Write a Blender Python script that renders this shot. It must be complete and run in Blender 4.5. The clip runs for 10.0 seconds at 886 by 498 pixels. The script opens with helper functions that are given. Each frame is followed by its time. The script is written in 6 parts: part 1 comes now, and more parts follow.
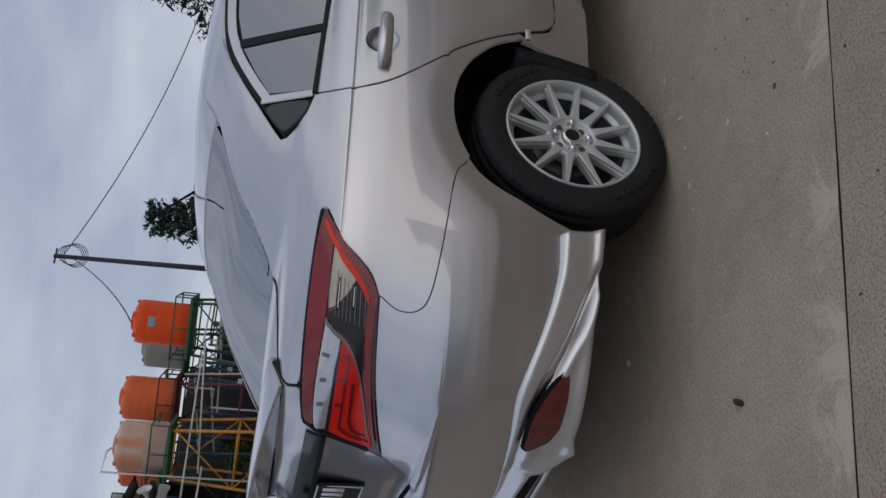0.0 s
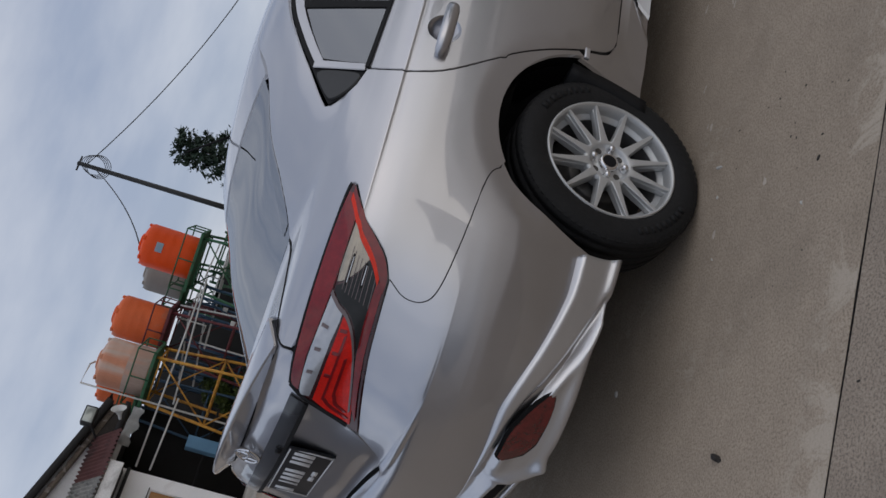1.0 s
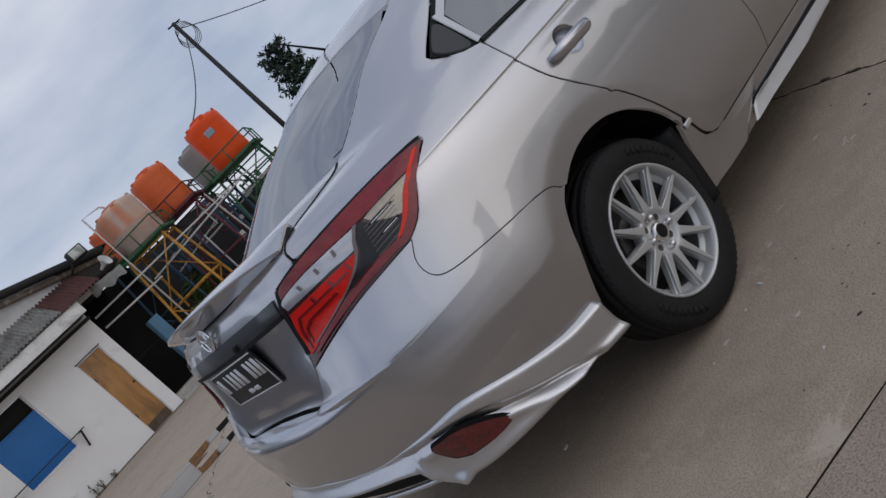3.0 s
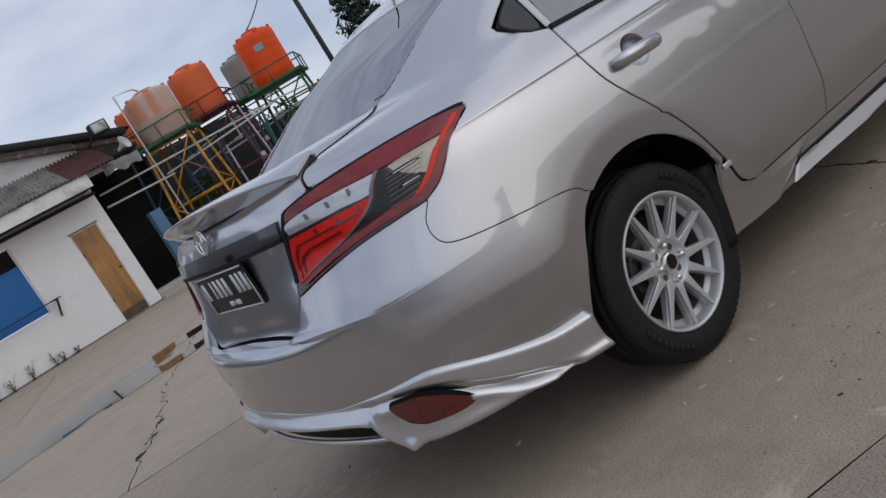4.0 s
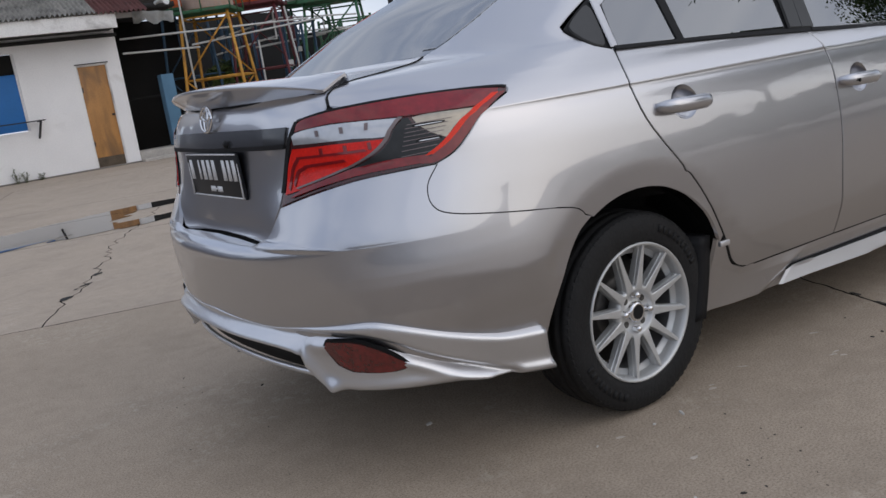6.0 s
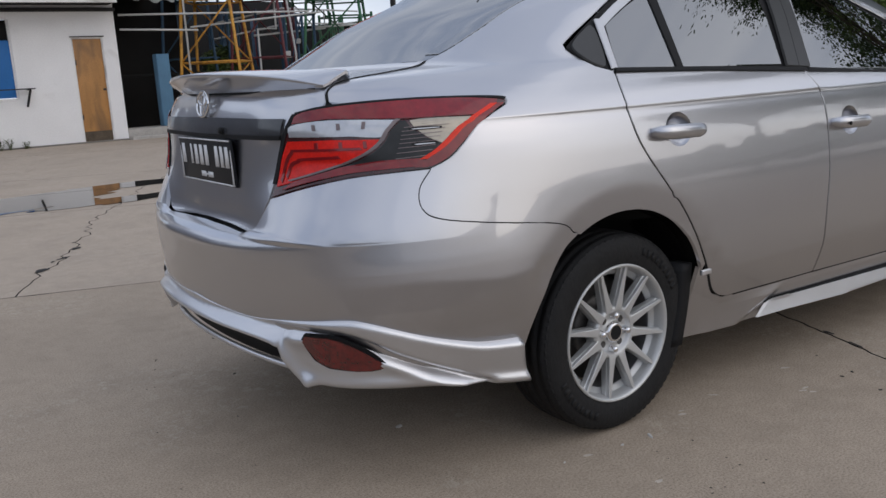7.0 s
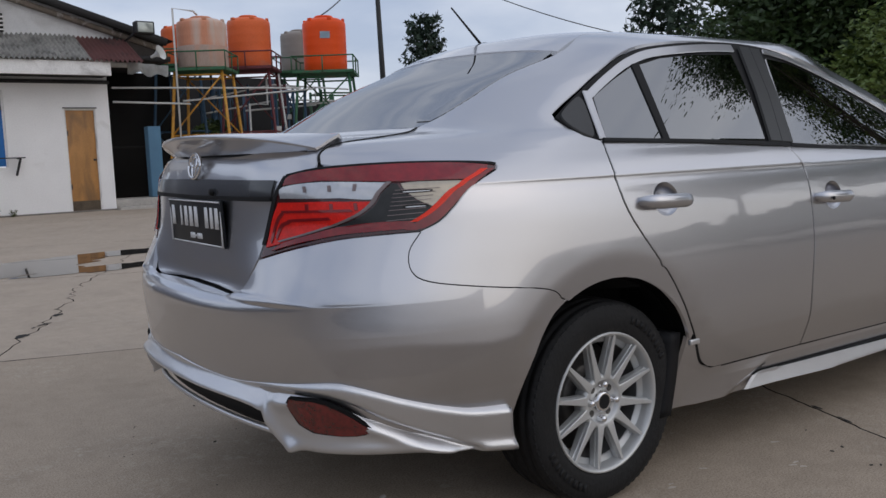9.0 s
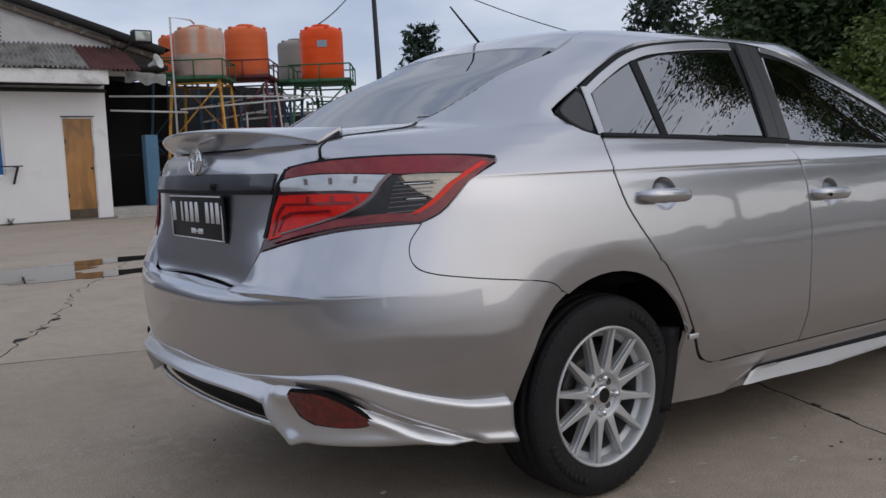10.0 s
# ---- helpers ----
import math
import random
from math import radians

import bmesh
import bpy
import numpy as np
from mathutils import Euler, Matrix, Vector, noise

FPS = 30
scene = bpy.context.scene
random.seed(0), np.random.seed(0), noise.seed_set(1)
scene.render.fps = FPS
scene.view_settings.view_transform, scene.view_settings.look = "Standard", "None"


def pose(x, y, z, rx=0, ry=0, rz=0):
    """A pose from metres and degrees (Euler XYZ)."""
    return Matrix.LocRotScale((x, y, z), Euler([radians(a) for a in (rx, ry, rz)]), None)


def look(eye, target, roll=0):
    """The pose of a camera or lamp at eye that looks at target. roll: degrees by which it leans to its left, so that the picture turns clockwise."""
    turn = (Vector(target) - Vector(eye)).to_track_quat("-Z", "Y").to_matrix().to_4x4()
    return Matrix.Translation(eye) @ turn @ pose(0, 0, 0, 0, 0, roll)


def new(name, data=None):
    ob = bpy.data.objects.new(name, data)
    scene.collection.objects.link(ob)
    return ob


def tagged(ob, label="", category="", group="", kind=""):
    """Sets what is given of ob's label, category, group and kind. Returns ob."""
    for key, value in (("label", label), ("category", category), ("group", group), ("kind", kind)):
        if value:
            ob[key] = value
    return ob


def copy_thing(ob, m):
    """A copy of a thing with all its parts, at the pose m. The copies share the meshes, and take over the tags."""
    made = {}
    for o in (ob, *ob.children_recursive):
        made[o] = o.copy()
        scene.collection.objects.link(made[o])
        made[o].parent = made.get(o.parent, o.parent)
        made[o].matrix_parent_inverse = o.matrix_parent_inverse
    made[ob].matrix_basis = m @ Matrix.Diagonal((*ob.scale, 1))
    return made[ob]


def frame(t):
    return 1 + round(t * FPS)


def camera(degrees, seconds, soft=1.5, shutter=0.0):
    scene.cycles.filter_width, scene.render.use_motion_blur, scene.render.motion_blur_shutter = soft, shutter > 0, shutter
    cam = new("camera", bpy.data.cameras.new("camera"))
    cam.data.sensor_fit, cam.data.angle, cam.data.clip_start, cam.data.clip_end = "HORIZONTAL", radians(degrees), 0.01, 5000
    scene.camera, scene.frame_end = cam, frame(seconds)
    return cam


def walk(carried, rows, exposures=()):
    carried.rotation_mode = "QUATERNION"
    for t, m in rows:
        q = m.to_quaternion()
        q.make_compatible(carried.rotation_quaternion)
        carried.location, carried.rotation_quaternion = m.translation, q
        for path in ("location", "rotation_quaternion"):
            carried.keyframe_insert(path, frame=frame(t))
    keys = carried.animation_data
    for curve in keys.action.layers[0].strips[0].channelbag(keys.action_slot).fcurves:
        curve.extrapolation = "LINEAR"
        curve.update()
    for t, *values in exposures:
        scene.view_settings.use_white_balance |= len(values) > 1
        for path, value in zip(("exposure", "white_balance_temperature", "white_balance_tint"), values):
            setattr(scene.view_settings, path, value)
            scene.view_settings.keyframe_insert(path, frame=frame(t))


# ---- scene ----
cam = camera(55.4, 10.0)
PATH = [
    (0, (-1.682, -2.523, 1.089), (-0.551, -0.915, 0.722), -83.2),
    (0.5, (-1.668, -2.548, 1.104), (-0.562, -0.92, 0.748), -77.7),
    (1, (-1.67, -2.549, 1.109), (-0.57, -0.915, 0.763), -71.4),
    (1.5, (-1.682, -2.535, 1.105), (-0.577, -0.902, 0.772), -66.3),
    (2, (-1.694, -2.523, 1.1), (-0.587, -0.888, 0.783), -59.7),
    (3.5, (-1.719, -2.499, 1.082), (-0.649, -0.838, 0.774), -38.5),
    (4, (-1.722, -2.492, 1.077), (-0.675, -0.822, 0.738), -30.4),
    (4.5, (-1.723, -2.486, 1.072), (-0.684, -0.817, 0.705), -23.8),
    (5, (-1.727, -2.48, 1.069), (-0.686, -0.817, 0.682), -17.5),
    (5.5, (-1.734, -2.476, 1.068), (-0.681, -0.824, 0.665), -12.5),
    (7, (-1.76, -2.473, 1.073), (-0.649, -0.86, 0.667), -3.2),
    (7.5, (-1.763, -2.47, 1.069), (-0.63, -0.856, 0.735), -2.7),
    (8, (-1.763, -2.466, 1.063), (-0.616, -0.852, 0.783), -2.4),
    (8.5, (-1.764, -2.466, 1.054), (-0.607, -0.853, 0.812), -2.0),
    (9, (-1.769, -2.468, 1.039), (-0.607, -0.856, 0.811), -2.1),
    (9.5, (-1.776, -2.471, 1.02), (-0.613, -0.861, 0.79), -2.1),
    (10, (-1.786, -2.473, 0.996), (-0.616, -0.864, 0.791), -2.2),
]
walk(cam, [(t, look(eye, target, roll)) for t, eye, target, roll in PATH], [(0.0, -0.06), (2.0, -0.06), (3.5, 0.14), (5.0, 0.36), (7.0, 0.46), (8.5, 0.3), (10.0, 0.24)])

import colorsys

# ---- sky, sun and light ----
SUN_TURN, SUN_RISE = radians(153), radians(30)
world = bpy.data.worlds.new("sky")
scene.world = world
world.use_nodes = True
wn, wl = world.node_tree.nodes, world.node_tree.links
wn.clear()
sky_out, sky_bg = wn.new("ShaderNodeOutputWorld"), wn.new("ShaderNodeBackground")
sky = wn.new("ShaderNodeTexSky")
sky.sky_type, sky.sun_disc, sky.sun_elevation, sky.sun_rotation = "NISHITA", False, SUN_RISE, SUN_TURN
sky.air_density, sky.dust_density = 1.0, 2.0
sky_bg.inputs["Strength"].default_value = 0.1
sky_at, sky_map, sky_noise, sky_ramp = wn.new("ShaderNodeTexCoord"), wn.new("ShaderNodeMapping"), wn.new("ShaderNodeTexNoise"), wn.new("ShaderNodeValToRGB")
sky_map.inputs["Scale"].default_value = (1.6, 1.6, 4.5)
sky_noise.inputs["Scale"].default_value, sky_noise.inputs["Detail"].default_value, sky_noise.inputs["Roughness"].default_value = 1.7, 6, 0.5
sky_ramp.color_ramp.elements[0].position, sky_ramp.color_ramp.elements[1].position = 0.36, 0.66
sky_ramp.color_ramp.elements[0].color, sky_ramp.color_ramp.elements[1].color = (3.9, 4.5, 5.9, 1), (7.2, 7.5, 8.3, 1)
sky_mix = wn.new("ShaderNodeMix")
sky_mix.data_type = "RGBA"
sky_mix.inputs["Factor"].default_value = 0.82
wl.new(sky_at.outputs["Generated"], sky_map.inputs["Vector"])
wl.new(sky_map.outputs["Vector"], sky_noise.inputs["Vector"])
wl.new(sky_noise.outputs["Fac"], sky_ramp.inputs["Fac"])
wl.new(sky.outputs["Color"], sky_mix.inputs["A"])
wl.new(sky_ramp.outputs["Color"], sky_mix.inputs["B"])
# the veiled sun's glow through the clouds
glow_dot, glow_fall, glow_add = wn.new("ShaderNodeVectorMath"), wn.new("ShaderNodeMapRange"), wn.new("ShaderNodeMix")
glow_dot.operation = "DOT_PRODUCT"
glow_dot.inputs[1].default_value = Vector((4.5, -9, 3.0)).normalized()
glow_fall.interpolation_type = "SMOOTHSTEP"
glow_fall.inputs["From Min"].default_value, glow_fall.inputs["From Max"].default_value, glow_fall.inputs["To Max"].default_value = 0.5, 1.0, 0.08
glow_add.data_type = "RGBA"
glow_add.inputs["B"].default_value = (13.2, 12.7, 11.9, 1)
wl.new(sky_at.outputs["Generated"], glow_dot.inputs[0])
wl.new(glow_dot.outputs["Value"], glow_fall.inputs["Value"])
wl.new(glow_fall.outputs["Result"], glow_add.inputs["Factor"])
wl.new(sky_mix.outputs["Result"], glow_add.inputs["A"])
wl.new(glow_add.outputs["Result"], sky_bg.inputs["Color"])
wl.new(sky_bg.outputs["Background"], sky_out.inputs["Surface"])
sun = new("sun", bpy.data.lights.new("sun", "SUN"))
sun.data.energy, sun.data.angle, sun.data.color = 0.3, radians(90), (1.0, 0.94, 0.87)
sun.matrix_world = look((4.5, -9, 5.8), (0, 0, 0))


# ---- materials ----
def material(name, rgb, rough=0.6, metal=0.0, vary=0.12, scale=6.0, bump=0.0, fine=60.0, coat=0.0, spec=0.5, stain=None, stain_scale=1.2, stain_at=(0.55, 0.75), shift=0.0, stretch=(1, 1, 1)):
    """A surface with blotches at one scale, grain at a finer one, and stains of its own colour."""
    m = bpy.data.materials.new(name)
    m.use_nodes = True
    n, l = m.node_tree.nodes, m.node_tree.links
    b = n["Principled BSDF"]
    b.inputs["Roughness"].default_value, b.inputs["Metallic"].default_value = rough, metal
    b.inputs["Coat Weight"].default_value, b.inputs["Coat Roughness"].default_value = coat, 0.03
    b.inputs["Specular IOR Level"].default_value = spec
    at, mp = n.new("ShaderNodeTexCoord"), n.new("ShaderNodeMapping")
    mp.inputs["Scale"].default_value = stretch
    l.new(at.outputs["Object"], mp.inputs["Vector"])
    big, small = n.new("ShaderNodeTexNoise"), n.new("ShaderNodeTexNoise")
    big.inputs["Scale"].default_value, big.inputs["Detail"].default_value = scale, 5
    small.inputs["Scale"].default_value, small.inputs["Detail"].default_value = fine, 3
    add = n.new("ShaderNodeMath")
    add.operation = "ADD"
    for o in (big, small):
        l.new(mp.outputs["Vector"], o.inputs["Vector"])
    l.new(big.outputs["Fac"], add.inputs[0])
    l.new(small.outputs["Fac"], add.inputs[1])
    span = n.new("ShaderNodeMapRange")
    span.inputs["From Min"].default_value, span.inputs["From Max"].default_value = 0.6, 1.4
    span.inputs["To Min"].default_value, span.inputs["To Max"].default_value = 1 - vary, 1 + vary
    l.new(add.outputs[0], span.inputs["Value"])
    hsv = n.new("ShaderNodeHueSaturation")
    hsv.inputs["Color"].default_value = (*rgb, 1)
    l.new(span.outputs["Result"], hsv.inputs["Value"])
    colour = hsv.outputs["Color"]
    if shift:
        rnd, rm = n.new("ShaderNodeObjectInfo"), n.new("ShaderNodeMapRange")
        rm.inputs["To Min"].default_value, rm.inputs["To Max"].default_value = 1 - shift, 1 + shift
        l.new(rnd.outputs["Random"], rm.inputs["Value"])
        mul = n.new("ShaderNodeMath")
        mul.operation = "MULTIPLY"
        l.new(span.outputs["Result"], mul.inputs[0])
        l.new(rm.outputs["Result"], mul.inputs[1])
        l.new(mul.outputs[0], hsv.inputs["Value"])
    if stain:
        sn, sr, mix = n.new("ShaderNodeTexNoise"), n.new("ShaderNodeValToRGB"), n.new("ShaderNodeMix")
        sn.inputs["Scale"].default_value, sn.inputs["Detail"].default_value, sn.inputs["Distortion"].default_value = stain_scale, 7, 0.6
        sr.color_ramp.elements[0].position, sr.color_ramp.elements[1].position = stain_at
        mix.data_type = "RGBA"
        l.new(mp.outputs["Vector"], sn.inputs["Vector"])
        l.new(sn.outputs["Fac"], sr.inputs["Fac"])
        l.new(sr.outputs["Color"], mix.inputs["Factor"])
        l.new(colour, mix.inputs["A"])
        mix.inputs["B"].default_value = (*stain, 1)
        colour = mix.outputs["Result"]
    l.new(colour, b.inputs["Base Color"])
    if bump:
        bp = n.new("ShaderNodeBump")
        bp.inputs["Strength"].default_value, bp.inputs["Distance"].default_value = bump, 0.01
        l.new(add.outputs[0], bp.inputs["Height"])
        l.new(bp.outputs["Normal"], b.inputs["Normal"])
    return m


def glass(name, tint, ior=2.2, rough=0.0):
    """Tinted glass: clear film with a mirror that grows towards grazing angles."""
    m = bpy.data.materials.new(name)
    m.use_nodes = True
    n, l = m.node_tree.nodes, m.node_tree.links
    n.clear()
    out, mix, clear, gloss, fr = n.new("ShaderNodeOutputMaterial"), n.new("ShaderNodeMixShader"), n.new("ShaderNodeBsdfTransparent"), n.new("ShaderNodeBsdfGlossy"), n.new("ShaderNodeFresnel")
    clear.inputs["Color"].default_value = (*tint, 1)
    gloss.inputs["Roughness"].default_value = rough
    gloss.inputs["Color"].default_value = (0.95, 0.97, 1, 1)
    fr.inputs["IOR"].default_value = ior
    l.new(fr.outputs["Fac"], mix.inputs["Fac"])
    l.new(clear.outputs["BSDF"], mix.inputs[1])
    l.new(gloss.outputs["BSDF"], mix.inputs[2])
    l.new(mix.outputs["Shader"], out.inputs["Surface"])
    return m


PAINT = material("silver_paint", (0.465, 0.468, 0.497), 0.30, 1.0, 0.03, 3, 0, 900, coat=1.0)
PAINT.node_tree.nodes["Principled BSDF"].inputs["Coat IOR"].default_value = 2.0
KIT = material("skirt_paint", (0.63, 0.637, 0.66), 0.34, 0.85, 0.05, 5, 0.02, 700, coat=0.5)
BLACK = material("black_plastic", (0.010, 0.010, 0.011), 0.6, 0, 0.1, 9, spec=0.2)
SATIN = material("grey_plastic", (0.030, 0.031, 0.033), 0.38, 0, 0.1, 9)
FILM = material("black_pillar_film", (0.015, 0.0155, 0.0165), 0.34, 0, 0.1, 9)
GARNISH = material("dark_gloss_strip", (0.04, 0.042, 0.047), 0.2, 0.0, 0.05, 9, coat=0.3)
# near-black colour stands in for the darkness of hollows and panel gaps
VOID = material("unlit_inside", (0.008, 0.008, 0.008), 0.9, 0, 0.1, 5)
RUBBER = material("tyre_rubber", (0.011, 0.011, 0.0115), 0.7, 0, 0.2, 14, 0.25, 90, spec=0.3, stain=(0.024, 0.0225, 0.020), stain_scale=9, stain_at=(0.55, 0.9))
ALLOY = material("alloy", (0.54, 0.545, 0.54), 0.40, 0.5, 0.06, 20, 0.02, 400)
# the rim's alloy darkened, so the shade behind the spokes is in the colour
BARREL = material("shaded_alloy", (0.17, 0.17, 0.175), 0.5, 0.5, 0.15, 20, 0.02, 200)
DARKMETAL = material("brake_metal", (0.10, 0.095, 0.09), 0.5, 0.7, 0.2, 20)
CHROME = material("chrome", (0.75, 0.75, 0.76), 0.10, 1.0, 0.03, 20)
TINT = glass("tinted_glass", (0.035, 0.045, 0.045), 3.05)
BORDER = glass("border_glass", (0.02, 0.021, 0.022), 4.9)
SCREEN = glass("rear_glass", (0.09, 0.10, 0.105), 5.4)
RED_DARK = material("dark_red_lens", (0.20, 0.005, 0.007), 0.12, 0.0, 0.3, 9, coat=0.8, spec=0.3)
RED = material("red_lens", (0.70, 0.016, 0.009), 0.2, 0.0, 0.2, 30, 0.05, 160, coat=0.1, spec=0.3)
RED_EDGE = material("bright_red_lens", (0.78, 0.03, 0.008), 0.2, 0.0, 0.1, 20, coat=0.1, spec=0.3)
RED_REFLECTOR = material("reflector_red", (0.115, 0.005, 0.005), 0.12, 0.0, 0.6, 30, 0.15, 90, coat=1.0)
CLEAR_LENS = material("clear_lens", (0.52, 0.53, 0.55), 0.16, 0.5, 0.1, 25, coat=1.0)
AMBER_LENS = material("smoky_clear_lens", (0.34, 0.30, 0.24), 0.15, 0.55, 0.15, 25, coat=1.0)
SWOOSH = material("lamp_trim", (0.17, 0.13, 0.13), 0.25, 0.2, 0.1, 20, coat=0.4)
SMOKE = material("smoke_lens", (0.02, 0.021, 0.022), 0.2, 0.0, 0.2, 25, coat=0.1, spec=0.3)
PLATE = material("plate_black", (0.010, 0.011, 0.014), 0.45, 0, 0.1, 20, coat=0.0, spec=0.25)
WHITE_MARK = material("plate_white", (0.72, 0.72, 0.72), 0.45, 0, 0.05, 20)


def part(name, bm, mat, parent, label="", smooth=True):
    """Links a bmesh as one mesh object under a thing or a part."""
    me = bpy.data.meshes.new(name)
    bm.to_mesh(me)
    bm.free()
    me.materials.append(mat)
    if smooth:
        me.polygons.foreach_set("use_smooth", [True] * len(me.polygons))
    ob = new(name, me)
    if parent:
        ob.parent = parent
    return tagged(ob, label)


def thing(name, at, label, category, group="", kind="", turn=0.0):
    ob = new(name)
    ob.matrix_world = pose(*at, 0, 0, turn)
    return tagged(ob, label, category, group, kind)


def box_into(bm, lo, hi, bevel=0.0, m=None):
    d = [b - a for a, b in zip(lo, hi)]
    c = [(a + b) / 2 for a, b in zip(lo, hi)]
    r = bmesh.ops.create_cube(bm, size=1, matrix=Matrix.Translation(c) @ Matrix.Diagonal((*d, 1)))
    if bevel:
        edges = list({e for v in r["verts"] for e in v.link_edges})
        r = bmesh.ops.bevel(bm, geom=edges, offset=bevel, segments=2, affect="EDGES", profile=0.6)
    if m is not None:
        bmesh.ops.transform(bm, matrix=m, verts=r["verts"])
    return r["verts"]


def box(lo, hi, bevel=0.0, m=None):
    bm = bmesh.new()
    box_into(bm, lo, hi, bevel, m)
    return bm


def tube_into(bm, points, radius, sides=8, cap=True):
    """A round bar along points; radius may differ from point to point."""
    pts = [Vector(p) for p in points]
    rad = radius if isinstance(radius, (list, tuple)) else [radius] * len(pts)
    rings = []
    for i, p in enumerate(pts):
        way = (pts[min(i + 1, len(pts) - 1)] - pts[max(i - 1, 0)]).normalized()
        a = way.orthogonal().normalized() if not rings else (last - last.dot(way) * way).normalized()
        last, b = a, way.cross(a)
        rings.append([bm.verts.new(p + rad[i] * (math.cos(2 * math.pi * k / sides) * a + math.sin(2 * math.pi * k / sides) * b)) for k in range(sides)])
    for r, q in zip(rings, rings[1:]):
        for k in range(sides):
            bm.faces.new((r[k], r[(k + 1) % sides], q[(k + 1) % sides], q[k]))
    if cap:
        bm.faces.new(rings[0][::-1])
        bm.faces.new(rings[-1])


def tube(points, radius, sides=8):
    bm = bmesh.new()
    tube_into(bm, points, radius, sides)
    return bm


def lathe_into(bm, profile, sides=48, axis="z", closed=False, at=(0, 0, 0)):
    """Turns (radius, along) points about an axis."""
    rings = []
    for k in range(sides):
        c, s = math.cos(2 * math.pi * k / sides), math.sin(2 * math.pi * k / sides)
        ring = []
        for r, h in profile:
            p = (r * c, r * s, h) if axis == "z" else (r * c, h, r * s)
            ring.append(bm.verts.new((p[0] + at[0], p[1] + at[1], p[2] + at[2])))
        rings.append(ring)
    n = len(profile)
    for k in range(sides):
        a, b = rings[k], rings[(k + 1) % sides]
        for j in range(n if closed else n - 1):
            bm.faces.new((a[j], b[j], b[(j + 1) % n], a[(j + 1) % n]))
    bmesh.ops.recalc_face_normals(bm, faces=bm.faces)


def lathe(profile, sides=48, axis="z", closed=False):
    bm = bmesh.new()
    lathe_into(bm, profile, sides, axis, closed)
    return bm


# The body of the car is one bicubic surface: rows go up, columns run from the tail's middle along the near side to the nose.
ROW_Z = (.20, .27, .36, .48, .59, .650, .676, .690, .75, .83, .90, .95, .99, 1.025, 1.05, 1.07, 1.085, 1.10, 1.13, 1.19, 1.26, 1.33, 1.38, 1.415, 1.44, 1.46, 1.47)
ROW_TAIL = (-.86, -.912, -.949, -.973, -.983, -.985, -.958, -.911, -.899, -.891, -.888, -.887, -.880, -.867, -.845, -.785, -.64, -.535, -.465, -.36, -.235, -.065, .045, .14, .30, .58, 1.0)
ROW_WIDE = (.79, .803, .822, .848, .8603, .8576, .8564, .8558, .853, .8465, .837, .823, .806, .785, .7685, .7563, .7475, .739, .7225, .690, .652, .612, .565, .50, .40, .25, .06)
ROW_NOSE = (3.30, 3.36, 3.42, 3.44, 3.44, 3.43, 3.43, 3.41, 3.40, 3.38, 3.33, 3.2, 2.95, 2.7, 2.55, 2.48, 2.44, 2.40, 2.33, 2.2, 2.04, 1.88, 1.75, 1.66, 1.60, 1.5, 1.4)
ROW_KIND = "BBBBBBMTTTTTTTTTTGGGGGGGGGG"
COL_Y = (0, .26, .53, .76, .90, .965, .99, 1.0, 1.0, .99, .965, .88, .62, .3, 0)
COL_IN = {"T": (0, .008, .031, .118, .293, .543, .893), "B": (0, .01, .05, .14, .325, .590, .965),
          "M": (0, .009, .04, .13, .31, .565, .93), "G": (0, .015, .05, .13, .30, .55, .85)}


def body_net():
    net = []
    for row, (z, x0, w, xf, kind) in enumerate(zip(ROW_Z, ROW_TAIL, ROW_WIDE, ROW_NOSE, ROW_KIND)):
        k = min(1, (1.3 - x0) / 1.25) if kind == "G" else 1
        kf = min(1, (xf - 1.35) / 1.1)
        xs = [x0 + d * k for d in COL_IN[kind]]
        if kind != "G":
            t = min(1, max(0, (z - .676) / .19))
            t = .5 * t + .5 * t * t * (3 - 2 * t)
            xb = x0 if z < .63 else -.983
            xs[2] += (1 - t) * .5 * (xb + COL_IN["B"][2] - xs[2]) if z > .63 else 0
            wide = min(1, max(0, (z - .60) / .28))
            wide = wide * wide * (3 - 2 * wide)
            for i, q in ((3, t), (4, .7 * t + .3 * wide), (5, wide), (6, wide)):
                xs[i] = (1 - q) * (xb + COL_IN["B"][i]) + q * (x0 + COL_IN["T"][i])
            if row > 11:
                for i in (4, 5, 6):
                    q = (row - 11) / 6
                    xs[i] = (1 - q) * (-.888 + COL_IN["T"][i]) + q * (-.535 + COL_IN["G"][i])
        x7 = x0 + 1.15 * k if kind == "G" else .55 + .065 * max(0, row - 11) / 6
        x9 = min(2.05, xf - 1.0 * kf)
        xs += [x7, (x7 + x9) / 2, x9] + [xf - d * kf for d in (.75, .35, .1, .02, 0)]
        # the roof's front corners draw in over the doors
        q = min(1, max(0, (z - 1.22) / .11))
        pull = {9: .012 * q, 10: .05 * q, 11: .09 * q, 12: .06 * q}
        net.append([(x, -(y - pull.get(i, 0)) * w, z) for i, (x, y) in enumerate(zip(xs, COL_Y))])
    return np.array(net)


def weights(u):
    a, b, c = u, u * u, u * u * u
    return np.stack([-a + 2 * b - c, 2 - 5 * b + 3 * c, a + 4 * b - 3 * c, -b + c], -1) / 2


BODY_NET = body_net()
mirror = np.array((1, -1, 1))
_n = np.concatenate([BODY_NET[:, 1:2] * mirror, BODY_NET, BODY_NET[:, -2:-1] * mirror], 1)
BODY_PAD = np.concatenate([2 * _n[:1] - _n[1:2], _n, 2 * _n[-1:] - _n[-2:-1]], 0)


